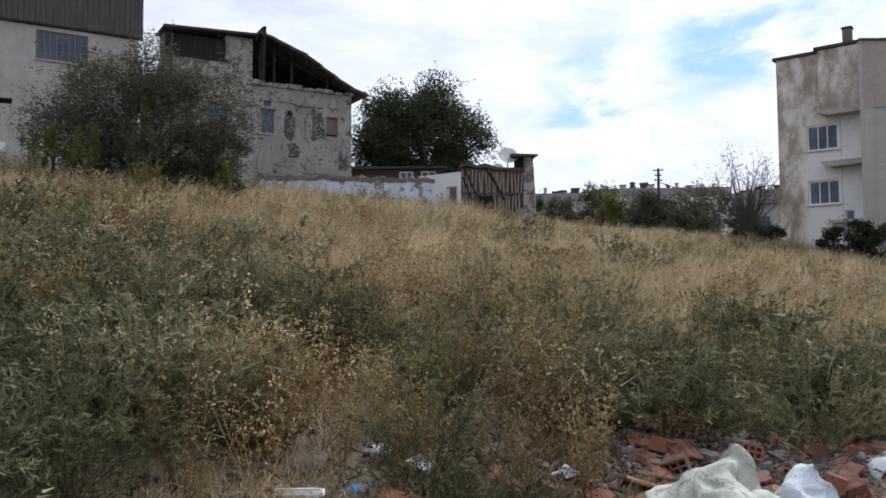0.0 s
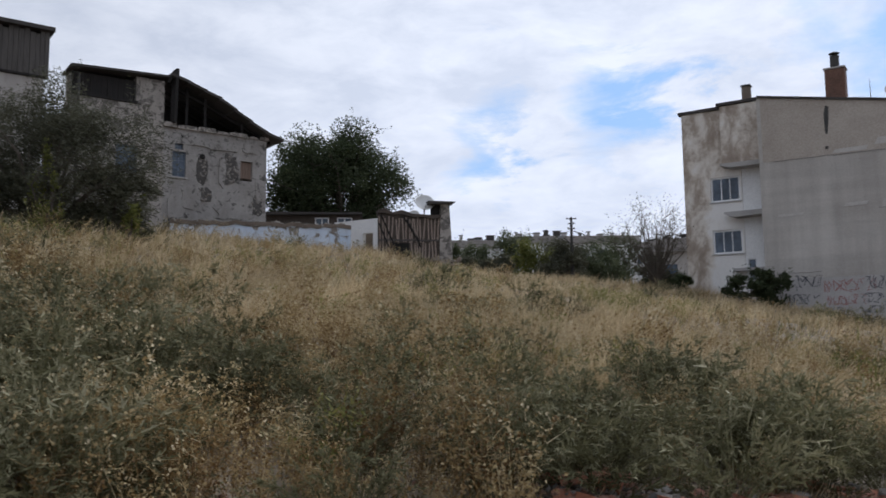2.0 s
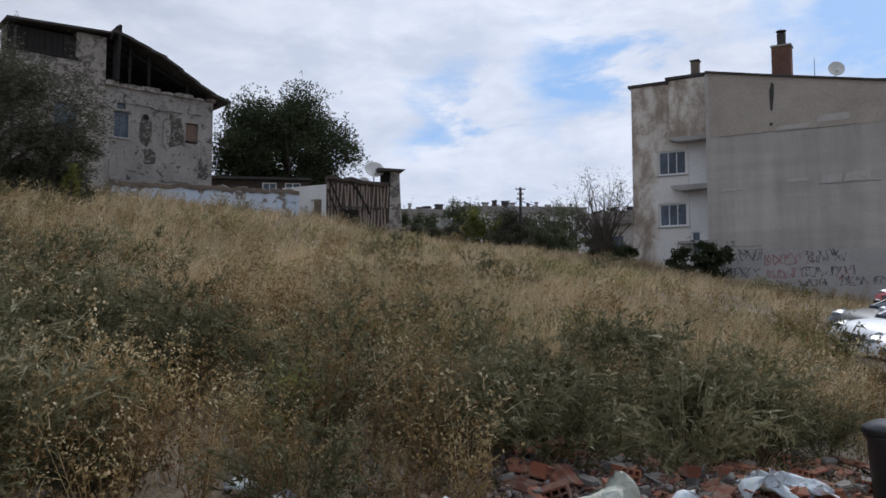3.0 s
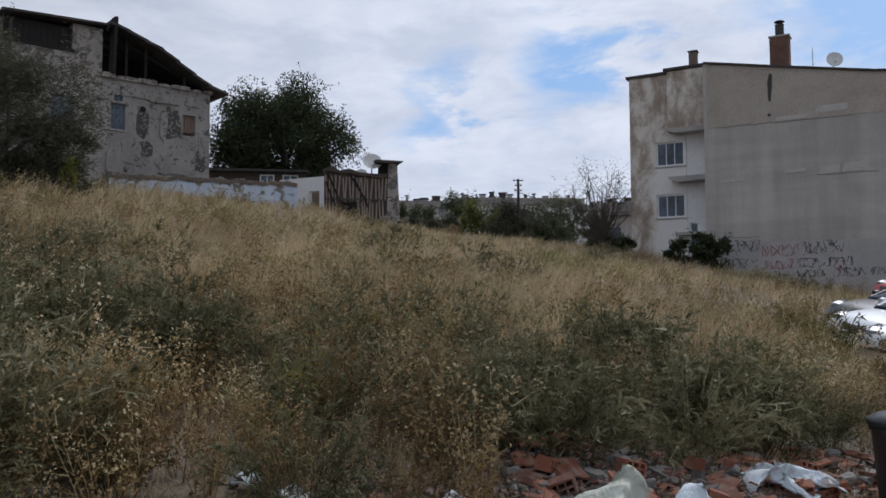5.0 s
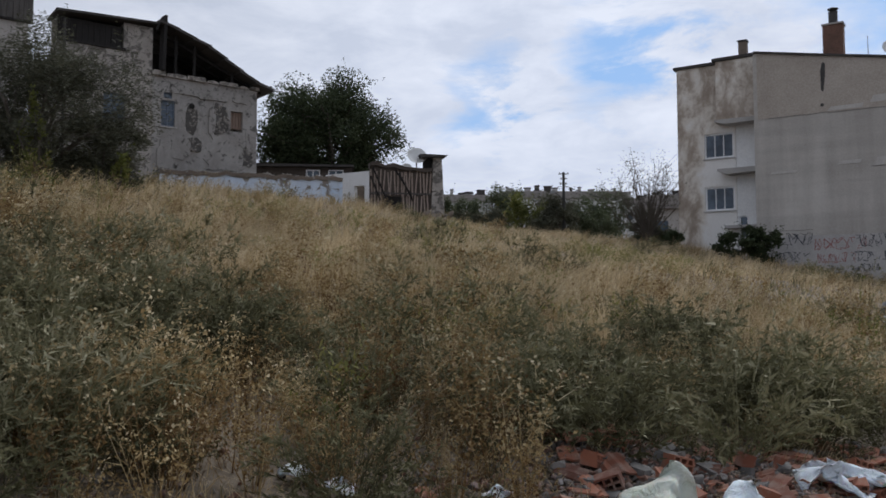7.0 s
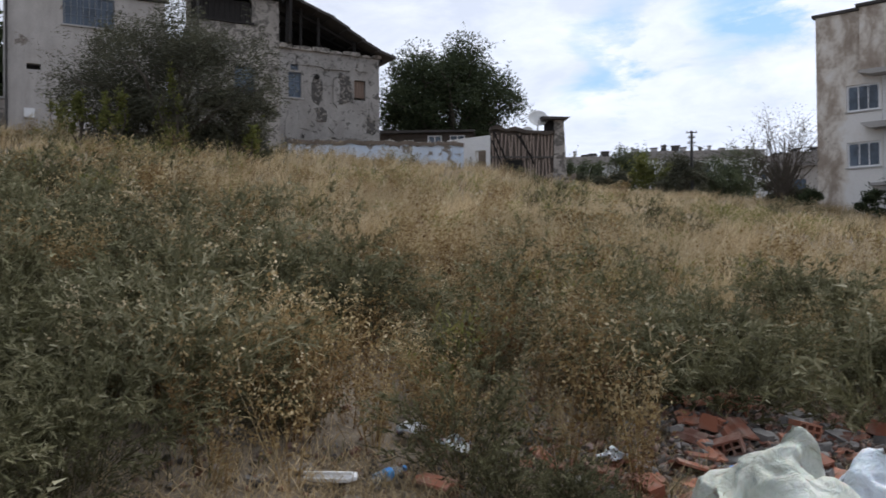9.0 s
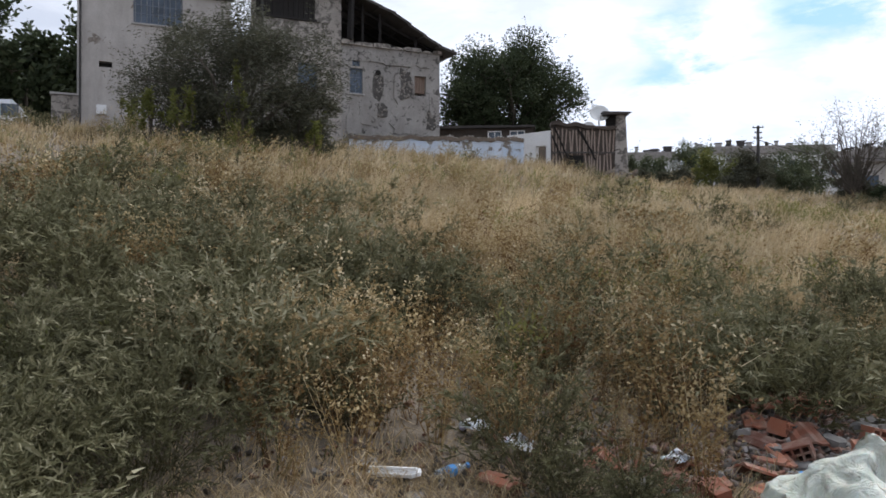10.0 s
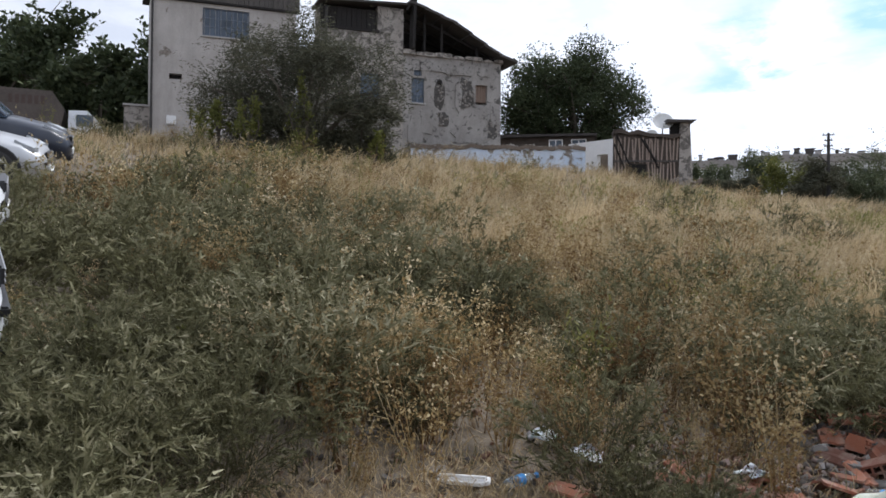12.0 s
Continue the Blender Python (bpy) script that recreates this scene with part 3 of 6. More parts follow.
# end wall under the open gable
part("wall", holed_wall(-4.44, 0.0, ZB, 10.42, [(-4.07, -3.52, 8.38, 9.42), (-3.98, -3.64, 9.5, 9.74), (-1.17, -0.64, 8.5, 9.35)], 0.45, 0, 0.05),
     "old_plaster", house, "cracked grey plaster wall over rubble stone")
part("side_wall", holed_wall(0.45, 6.0, ZB, 10.4, [], 0.45, 0, 0.05), "old_plaster", house).matrix_local = pose(-0.002, 0, 0, 0, 0, 90)
part("wall", holed_wall(-7.95, -4.46, ZB, 11.15, [(-6.28, -5.46, 8.32, 9.42)], 0.45, -0.06, 0.06), "rough_plaster", house, "rough plaster wall shedding its coat")
part("wall_pier", holed_wall(-5.57, -4.46, 11.16, 12.2, [], 0.42, -0.05, 0.03), "rough_plaster", house)
part("side_wall", holed_wall(0.45, 1.0, ZB, 12.0, [], 0.4, 0, 0.05), "rough_plaster", house).matrix_local = pose(-7.55, -0.06, 0, 0, 0, 90)
part("rear_wall", boxed(-7.5, -4.5, 1.02, 1.25, ZB, 12.1), "rough_plaster", house)
part("back_wall", boxed(-4.4, -0.05, 6.0, 6.3, ZB, 10.4), "rough_plaster", house)
# floors and partition coloured near black, as shade under the open roof
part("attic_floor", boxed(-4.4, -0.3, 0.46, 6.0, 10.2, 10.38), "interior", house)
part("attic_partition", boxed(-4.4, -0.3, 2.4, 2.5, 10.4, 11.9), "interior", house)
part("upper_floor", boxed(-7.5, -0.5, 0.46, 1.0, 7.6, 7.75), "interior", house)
# dark boarded opening of the upper storey, with single boards before a shade-black backing
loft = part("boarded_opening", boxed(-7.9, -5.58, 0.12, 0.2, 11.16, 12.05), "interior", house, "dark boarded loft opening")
for i in range(11):
    x = -7.88 + i * 0.208
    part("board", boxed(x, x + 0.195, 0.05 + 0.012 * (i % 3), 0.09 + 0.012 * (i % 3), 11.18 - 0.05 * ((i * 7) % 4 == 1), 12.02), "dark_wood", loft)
part("lintel_beam", boxed(-7.95, -5.5, -0.12, 0.1, 11.08, 11.2, bevel=0.015), "dark_wood", house, "dark timber beam")
# roof over the upper part
part("roof", prism([(-8.05, 12.1), (-4.15, 12.32), (-4.15, 12.40), (-8.05, 12.19)], -0.35, 1.2), "roof_dark", house, "sagging dark roof edge")
part("rafter_end", boxed(-4.45, -4.33, -0.42, 0.1, 10.4, 12.6, bevel=0.01), "dark_wood", house).rotation_euler = (0, radians(1.5), 0)
part("ridge_spar", tube(bmesh.new(), [(-4.4, -0.3, 12.1), (-4.18, -0.38, 12.62)], [0.05, 0.04]), "dark_wood", house)
# lean-to roof over the open gable, in steps of overlapping boards
slope = [(-4.25, 12.48), (-3.6, 12.28), (-2.9, 12.02), (-2.28, 11.82), (-1.6, 11.42), (-0.9, 11.02), (-0.2, 10.66), (0.5, 10.44)]
for (xa, za), (xb, zb) in zip(slope, slope[1:]):
    part("roof_board", prism([(xa - 0.06, za + 0.02), (xb + 0.08, zb), (xb + 0.08, zb - 0.1), (xa - 0.06, za - 0.1)], -0.42 + 0.05 * math.sin(xa * 9), 6.4), "roof_dark", house)
for i in range(7):
    y = 0.3 + i * 0.9
    part("rafter", prism([(-4.2, 12.3), (0.3, 10.42), (0.3, 10.32), (-4.2, 12.18)], y, y + 0.1), "dark_wood", house)
for x, zt in ((-3.52, 12.1), (-2.75, 11.8), (-1.13, 11.0), (-4.1, 12.2)):
    part("gable_post", boxed(x - 0.05, x + 0.05, 0.05, 0.15, 10.43, zt, bevel=0.008), "dark_wood", house).rotation_euler = (0, radians(0.15), 0)
for xa, xb, lift, out in ((-4.5, -3.95, 0.12, 0.16), (-3.9, -3.1, 0.07, 0.10), (-3.08, -2.3, 0.10, 0.13), (-2.25, -1.75, 0.03, 0.07), (-1.72, -0.9, 0.07, 0.12), (-0.85, -0.4, 0.0, 0.05), (-0.37, 0.08, 0.05, 0.11)):
    part("cornice", prism([(xa, 10.36), (xb, 10.34), (xb - 0.03, 10.43 + lift), ((xa + xb) / 2, 10.47 + lift * 0.6), (xa + 0.04, 10.42 + lift)], -out, 0.3), "rough_plaster", house, "broken plaster cornice")
window_unit("window", -4.07, -3.52, 8.38, 9.42, 0.1, house, "blue_frame", 2, 3, "blue-grey painted wooden casement")
window_unit("window", -3.98, -3.64, 9.5, 9.74, 0.1, house, "blue_frame", 1, 1, "small dark light over the casement", sill=False)
shut = part("shutter", boxed(-1.17, -0.64, 0.16, 0.2, 8.62, 9.35), "board_brown", house, "brown boarded-up window")
for i in range(4):
    part("board", boxed(-1.16 + i * 0.13, -1.04 + i * 0.13, 0.12, 0.155, 8.64, 9.34), "board_brown", shut)
window_unit("window", -6.28, -5.46, 8.32, 9.42, 0.06, house, "blue_frame", 2, 2, "dusty blue-grey casement")
pipe = part("downpipe", tube(bmesh.new(), [(-7.72, -0.14, z) for z in (5.4, 7.4, 9.4, 11.9)], [0.05] * 4, 8), "iron", house, "dark iron downpipe")
for z in (6.4, 8.4, 10.4):
    part("bracket", lathe(bmesh.new(), [(0.062, z), (0.062, z + 0.05)], 10, pose(-7.72, -0.14, 0)), "iron", pipe)
# near-black disc for the shade in a round flue hole
part("dark_flue_disc", lathe(bmesh.new(), [(0.10, 0), (0.12, 0.03), (0.07, 0.04)], 12, pose(-2.85, -0.04, 9.3, 90)), "interior", house, "round flue hole")
# plaster fallen in ragged patches: raised skins that still cling to the stone
rng = random.Random(5)


def plaster_flake(parent, cx, cz, w, h, y, mat="old_plaster"):
    n = 13
    pts = []
    for i in range(n):
        a = 2 * math.pi * i / n
        r = rng.uniform(0.72, 1.1)
        ca, sa = math.cos(a), math.sin(a)
        pts.append((cx + w * r * math.copysign(abs(ca) ** 0.6, ca), cz + h * r * math.copysign(abs(sa) ** 0.6, sa)))
    return part("plaster_patch", prism(pts, y - 0.045, y + 0.03), mat, parent)


for cx, cz, w, h in ((-3.3, 7.55, 0.45, 0.45), (-2.0, 9.85, 0.9, 0.2), (-0.75, 9.9, 0.35, 0.22), (-2.0, 8.8, 0.16, 0.75), (-1.5, 7.1, 0.8, 0.32),
                     (-3.9, 7.2, 0.32, 0.6), (-3.3, 9.95, 0.5, 0.22), (-0.35, 8.2, 0.16, 0.6), (-2.9, 6.7, 0.7, 0.25)):
    plaster_flake(house, cx, cz, w, h, 0.0)
for cx, cz, w, h in ((-1.62, 8.95, 0.36, 0.66), (-2.85, 8.75, 0.24, 0.6), (-2.7, 7.75, 0.34, 0.3), (-0.4, 7.5, 0.26, 0.5), (-1.0, 6.5, 0.6, 0.3), (-3.95, 6.5, 0.36, 0.4)):
    bed = plaster_flake(house, cx, cz, w, h, 0.004, "stone_shadow")
    bed.name = "stone_bed"
    tagged(bed, "exposed rubble stone")
    for i in range(int(w * h * 150)):
        r, a = math.sqrt(rng.random()) * 0.95, rng.uniform(0, 6.3)
        sx, sz = cx + w * r * math.cos(a), cz + h * r * math.sin(a)
        b = bmesh.new()
        bmesh.ops.create_icosphere(b, subdivisions=1, radius=1.0, matrix=Matrix.LocRotScale((sx, -0.035, sz), Euler((0, rng.uniform(0, 3), 0)), (rng.uniform(0.04, 0.1), 0.045, rng.uniform(0.03, 0.065))))
        part("stone", b, "stone", bed)

house2 = thing("tall_house", pose(-20.94, 26.42, 0, 0, 0, HOUSE_TURN),
               "tall old house, cream plaster, weathered board top storey", "house")
part("wall", holed_wall(0, 5.45, 5.0, 11.9, [(1.8, 3.6, 10.55, 11.65), (0.59, 1.06, 8.74, 8.96)], 0.45, 0, 0.04), "cream_plaster", house2, "cream plaster wall")
part("side_wall", holed_wall(0.45, 7, 5.0, 13.6, [], 0.4, 0, 0.03), "cream_plaster", house2).matrix_local = pose(0.402, 0, 0, 0, 0, 90)
part("side_wall", holed_wall(0.45, 7, 5.0, 13.6, [], 0.4, 0, 0.03), "cream_plaster", house2).matrix_local = pose(5.45, 0, 0, 0, 0, 90)
part("back_wall", boxed(0, 5.45, 7.0, 7.3, 5.0, 13.6), "cream_plaster", house2)
part("floor_slab", boxed(0.45, 5.0, 0.46, 6.9, 10.0, 10.2), "interior", house2)
# near-black backing paints the shade in the gaps between boards
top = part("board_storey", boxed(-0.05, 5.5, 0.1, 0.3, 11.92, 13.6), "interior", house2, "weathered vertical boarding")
x = -0.08
while x < 5.5:
    w = rng.uniform(0.16, 0.24)
    part("board", boxed(x, x + w - 0.012, -0.06 - rng.uniform(0, 0.03), 0.05, 11.86 + rng.uniform(-0.06, 0.04), 13.6 + rng.uniform(-0.1, 0.12)), "grey_wood", top)
    x += w
part("sill_beam", boxed(-0.1, 5.5, -0.1, 0.09, 11.8, 11.9, bevel=0.02), "dark_wood", house2)
part("roof", prism([(-0.3, 13.65), (5.75, 13.65), (5.75, 13.8), (-0.3, 13.8)], -0.3, 7.4), "roof_dark", house2, "flat dark roof edge")
window_unit("window", 1.8, 3.6, 10.55, 11.65, 0.08, house2, "blue_frame", 3, 3, "wide old three-leaf window with grey-blue frame")
for i in range(9):
    part("window_grille_bar", tube(bmesh.new(), [(1.86 + i * 0.21, -0.04, 10.6), (1.86 + i * 0.21, -0.04, 11.6)], [0.012, 0.012], 5), "steel", house2)
part("vent_hole", boxed(0.6, 1.05, 0.25, 0.3, 8.75, 8.95), "interior", house2)
meter = part("meter_box", boxed(0.5, 0.85, -0.14, 0.02, 6.95, 7.3, bevel=0.01), "white_paint", house2, "small white meter box")
part("meter_door", boxed(0.53, 0.82, -0.155, -0.142, 6.98, 7.27), "white_paint", meter)
side_pipe = part("downpipe", tube(bmesh.new(), [(-0.06, -0.08, z) for z in (5.2, 8, 11, 13.5)], [0.045] * 4, 8), "iron", house2)

# rear house whose roof shows in the gap
rear = thing("rear_house", pose(-20.5, 37.0, 0, 0, 0, HOUSE_TURN), "older house behind with a low dark roof", "house")
part("wall", holed_wall(0, 6, 5.5, 11.6, [], 0.4), "rough_plaster", rear)
part("roof", prism([(-0.4, 11.6), (6.4, 11.6), (5.6, 12.5), (0.4, 12.5)], -0.4, 5), "roof_dark", rear)

# annex by the tall house
annex = thing("garden_wall", pose(-21.9, 26.9, 0, 0, 0, HOUSE_TURN), "low pink plaster garden wall", "wall")
part("wall", holed_wall(-0.6, 0.85, 5.2, 7.75, [], 0.3), "rough_plaster", annex)
part("coping", boxed(-0.65, 0.86, -0.06, 0.36, 7.76, 7.84, bevel=0.01), "concrete", annex)

# ---- ruined low wall with blue wash at the foot of the house ----
low = thing("ruined_wall", pose(-12.4, 31.7, 0, 0, 0, 21.0), "low ruined wall with flaking pale blue wash", "wall")
n = 26
pts_top = [(i * 7.2 / n, 6.52 + 0.16 * noise.noise((i * 0.6, 3, 1)) + 0.08 * noise.noise((i * 1.9, 1, 1))) for i in range(n + 1)]
part("wall", prism([(0, 4.8)] + [(7.2, 4.8)] + pts_top[::-1], 0, 0.4), "blue_wash", low, "pale blue limewash over rubble")
cap = part("rubble_coping", prism([(a, b - 0.12) for a, b in pts_top] + [(a, b + 0.04) for a, b in pts_top[::-1]], -0.05, 0.45), "mud", low, "crumbling stone top")
for i in range(70):
    a, b = pts_top[rng.randrange(n)]
    bm = bmesh.new()
    bmesh.ops.create_icosphere(bm, subdivisions=1, radius=1.0, matrix=Matrix.LocRotScale((a + rng.uniform(0, 0.27), rng.uniform(-0.05, 0.35), b + 0.02), Euler((rng.random() * 3, rng.random() * 3, 0)), (rng.uniform(0.05, 0.15), rng.uniform(0.05, 0.1), rng.uniform(0.04, 0.08))))
    part("stone", bm, "stone", cap)

# ---- small hut under the tree ----
hut = thing("garden_hut", pose(-9.2, 40.6, 0.3, 0, 0, 8.0), "low dark hut with white window under the tree", "hut")
part("wall", holed_wall(-2.6, 2.9, 5.4, 7.7, [(0.65, 1.35, 7.05, 7.6), (1.75, 2.5, 7.1, 7.6)], 0.25), "dark_mud", hut)
part("roof", prism([(-2.9, 7.7), (3.0, 7.72), (3.0, 7.82), (-2.9, 7.85)], -0.3, 3), "roof_dark", hut)
window_unit("window", 0.65, 1.35, 7.05, 7.6, 0.05, hut, "white_frame", 2, 1, "white two-leaf window", 0.06, False)
window_unit("window", 1.75, 2.5, 7.1, 7.6, 0.05, hut, "white_frame", 2, 1, "white two-leaf window, dark inside", 0.05, False)
part("hut_side", boxed(-2.6, 2.9, 2.7, 2.9, 5.4, 7.7), "mud", hut)

# ---- lath shed ----
shed = thing("lath_shed", pose(-5.0, 37.7, 0, 0, 0, 15.0), "collapsing lath-and-mud shed with white plaster side", "shed")
top_line = [(0.0, 7.62), (0.3, 7.66), (0.7, 7.55), (1.1, 7.6), (1.6, 7.46), (2.1, 7.48), (2.6, 7.38), (2.95, 7.5)]
part("mud_wall", prism([(0, 4.9), (2.95, 4.9)] + top_line[::-1], 0.0, 0.25), "dark_mud", shed, "crumbling mud infill")
for row, (za, zb) in enumerate(((6.35, 7.42), (5.3, 6.3))):
    x = 0.08
    while x < 2.85:
        if not (row == 1 and 0.6 < x < 1.5):
            l = part("lath", boxed(-0.03, 0.03, -0.035, -0.002, za - rng.uniform(0, 0.15), zb + rng.uniform(-0.12, 0.05)), "lath", shed)
            l.matrix_local = pose(x, 0, 0, 0, 0, 0) @ Matrix.Translation((0, 0, (za + zb) / 2)) @ pose(0, 0, 0, 0, rng.uniform(-5, 5), 0) @ Matrix.Translation((0, 0, -(za + zb) / 2))
        x += rng.uniform(0.09, 0.2)
for xa, za, xb, zb in ((0.15, 7.5, 1.0, 5.5), (1.35, 7.3, 2.0, 6.0), (1.2, 7.4, 1.9, 6.3), (0.05, 7.1, 0.5, 6.0)):
    part("brace", tube(bmesh.new(), [(xa, -0.06, za), (xb, -0.06, zb)], [0.04, 0.035], 6), "dark_wood", shed)
part("rail", boxed(0.02, 2.9, -0.07, -0.037, 6.3, 6.37), "grey_wood", shed)
# dark sheet on the mud wall, painted as the shade of an opening
part("dark_opening_sheet", boxed(0.75, 1.45, -0.02, 0.02, 5.0, 6.2), "interior", shed, "near-black sheet for a shaded broken opening")
part("eave_thatch", prism([(a, b - 0.06) for a, b in top_line] + [(a, b + 0.1 + 0.05 * math.sin(a * 8)) for a, b in top_line[::-1]], -0.15, 0.5), "dark_mud", shed, "ragged earth roof edge")
pier = part("pier", prism([(2.86, 4.9), (3.52, 4.9), (3.36, 8.05), (2.95, 8.05)], -0.08, 0.5), "rough_plaster", shed, "plastered corner pier")
part("pier_roof", prism([(2.35, 8.02), (3.5, 8.06), (3.62, 8.14), (2.3, 8.16)], -0.35, 0.9), "roof_dark", shed, "scrap of tin roof")
part("pier_infill", boxed(2.55, 2.95, 0.1, 0.4, 7.4, 8.02), "interior", shed)
side = part("white_wall", holed_wall(0, 2.5, 4.9, 7.35, [(0.25, 0.85, 4.95, 6.7)], 0.25, 0.0, 0.02), "white_paint", shed, "white plaster side wall with a door")
# the white side runs back and to the left from the shed's corner
side.matrix_local = pose(-0.02, 0.02, 0, 0, 0, 180 - 43) @ Matrix.Diagonal((1, -1, 1, 1))
gab = part("white_gable", prism([(0, 7.36), (2.5, 7.36), (2.3, 7.45), (0, 7.68)], 0.0, 0.25), "white_paint", shed)
gab.matrix_local = side.matrix_local.copy()
door = part("door", boxed(0.25, 0.85, 0.06, 0.1, 4.95, 6.7, bevel=0.01), "white_frame", shed, "grey-white plank door")
door.matrix_local = side.matrix_local.copy()
part("shed_back", boxed(-1.6, 2.9, 2.2, 2.4, 4.9, 7.3), "mud", shed)


for i in range(34):
    bm = bmesh.new()
    bmesh.ops.create_icosphere(bm, subdivisions=1, radius=1.0, matrix=Matrix.LocRotScale((rng.uniform(-0.6, 3.8), rng.uniform(-0.75, -0.15), 5.0 + rng.uniform(0.0, 0.5)), Euler((rng.random() * 3, rng.random() * 3, 0)), (rng.uniform(0.1, 0.28), rng.uniform(0.1, 0.2), rng.uniform(0.07, 0.16))))
    part("fallen_stone", bm, rng.choice(("stone", "dark_mud", "mud")), shed)


def dish_thing(m, size, label, pole_h=0.5, tilt=60):
    d = thing("satellite_dish", m, label, "satellite dish")
    prof = [(0.02, 0.0), (0.3, 0.025), (0.6, 0.09), (0.85, 0.185), (1.0, 0.26), (1.0, 0.285), (0.85, 0.21), (0.6, 0.115), (0.3, 0.05), (0.02, 0.03)]
    smooth(part("reflector", lathe(bmesh.new(), [(r * size, z * size) for r, z in prof], 28, pose(0, 0, pole_h + size * 0.8, tilt, 0, 0)), "dish", d))
    part("mast", tube(bmesh.new(), [(0, 0.12, 0), (0, 0.12, pole_h + size * 0.8)], [0.03, 0.03], 8), "steel", d)
    part("feed_arm", tube(bmesh.new(), [(0, 0, pole_h + 0.1), (0, -size * 0.9, pole_h + size * 0.55)], [0.015, 0.015], 6), "steel", d)
    part("feed_horn", tube(bmesh.new(), [(0, -size * 0.85, pole_h + size * 0.5), (0, -size * 0.98, pole_h + size * 0.62)], [0.05, 0.04], 8), "white_frame", d)
    return d


u15 = Matrix.Rotation(radians(15), 4, "Z")
dish_thing(Matrix.Translation((-5.0, 37.7, 0)) @ u15 @ pose(2.25, 0.3, 7.4, 0, 0, -2), 0.45, "white satellite dish on the shed roof", 0.35)
dish_thing(Matrix.Translation((-5.0, 37.7, 0)) @ u15 @ pose(1.8, 0.6, 7.35, 0, 0, -10), 0.28, "small tilted satellite dish behind the eave", 0.0)

# ---- apartment block ----
apt = thing("apartment_block", pose(13.15, 39.96, 0, 0, 0, -30.6), "four-storey apartment block, blank grey party wall", "building")
grey_top = [(0.0, 13.17), (2.9, 12.6), (7.4, 11.75), (12.0, 11.2)]
part("party_wall", prism([(0, 1.6), (14, 1.6), (14, 11.0)] + grey_top[::-1], 0.0, 9.0), "grey_render", apt, "blank grey rendered party wall")
part("roof_edge", prism(grey_top + [(a, b + 0.09) for a, b in grey_top[::-1]], -0.12, 9.1), "roof_dark", apt, "dark metal roof edge")
part("upper_render", prism([(0.02, 9.97), (6.5, 9.93), (13.9, 9.85), (13.9, 10.95)] + [(a + (0.02 if a == 0 else 0), b - 0.02) for a, b in grey_top[::-1]], -0.014, -0.003), "brown_render", apt, "browner render of the top storey")
part("base_band", boxed(0.02, 13.9, -0.03, -0.004, 1.6, 4.35), "concrete", apt, "paler rendered base with graffiti")
part("front_edge", boxed(-0.05, 0.12, -0.02, 0.3, 1.6, 13.1), "grey_render", apt)
for cx, cz, w, h in ((3.9, 10.1, 0.75, 0.1), (5.6, 10.35, 0.7, 0.16), (4.0, 7.6, 0.5, 0.09), (5.45, 7.55, 0.42, 0.2), (6.5, 7.6, 0.55, 0.22), (1.2, 7.35, 0.6, 0.06)):
    part("mortar_patch", prism([(cx - w, cz - h), (cx + w * 0.9, cz - h * 0.9), (cx + w, cz + h), (cx - w * 0.8, cz + h * 0.8)], -0.02, 0.05), "patch", apt)
for xa, xb, z in ((0.6, 3.2, 9.95), (3.2, 6.5, 9.92), (4.9, 7.4, 7.32), (0.5, 2.4, 4.62)):
    m = 9
    line = [(xa + (xb - xa) * i / m, z + 0.04 * noise.noise((i * 1.7, z, 0))) for i in range(m + 1)]
    part("render_crack", prism([(a, b - 0.012) for a, b in line] + [(a, b + 0.012) for a, b in line[::-1]], -0.02, 0.02), "hairline", apt)
part("soot_stain", prism([(2.92, 11.0), (3.02, 10.9), (3.1, 11.6), (3.12, 12.2), (3.0, 12.3), (2.9, 11.9)], -0.022, 0.02), "iron", apt, "dark soot streak under the chimney")
part("wall_anchor", lathe(bmesh.new(), [(0.07, 0), (0.08, 0.03)], 10, pose(2.95, -0.01, 10.3, 90)), "iron", apt)
chim = part("chimney", boxed(3.0, 3.85, 0.3, 1.0, 12.2, 14.05, bevel=0.02), "chimney", apt, "sooty red brick chimney stack")
for i in range(12):
    for k in range(4):
        off = 0.1 if i % 2 else 0.0
        x0 = 3.0 + off + k * 0.21
        if x0 + 0.2 < 3.88:
            part("brick", boxed(x0, x0 + 0.195, 0.285, 0.32, 12.62 + i * 0.118, 12.72 + i * 0.118), "chimney", chim)
part("chimney_cap", boxed(2.95, 3.9, 0.25, 1.05, 14.05, 14.13, bevel=0.02), "concrete", chim)
part("flue", lathe(bmesh.new(), [(0.2, 14.13), (0.2, 14.7), (0.22, 14.72), (0.18, 14.74)], 14, pose(3.42, 0.65, 0)), "iron", chim, "dark metal flue")
part("flue_cowl", lathe(bmesh.new(), [(0.05, 14.82), (0.24, 14.84), (0.24, 14.87), (0.05, 14.95)], 14, pose(3.42, 0.65, 0)), "iron", chim)
part("cowl_stay", tube(bmesh.new(), [(3.42, 0.65, 14.7), (3.42, 0.65, 14.86)], [0.025, 0.025], 6), "iron", chim)
dish_thing(pose(13.15, 39.96, 0, 0, 0, -30.6) @ pose(5.75, 0.35, 12.1, 0, 0, 20), 0.36, "round satellite dish on the roof edge", 0.2, 76)
ant = thing("roof_antenna", pose(13.15, 39.96, 0, 0, 0, -30.6) @ pose(4.85, 0.4, 12.2), "thin metal antenna mast on the roof", "antenna")
part("mast", tube(bmesh.new(), [(0, 0, 0), (0, 0, 1.1)], [0.022, 0.014], 6), "steel", ant)
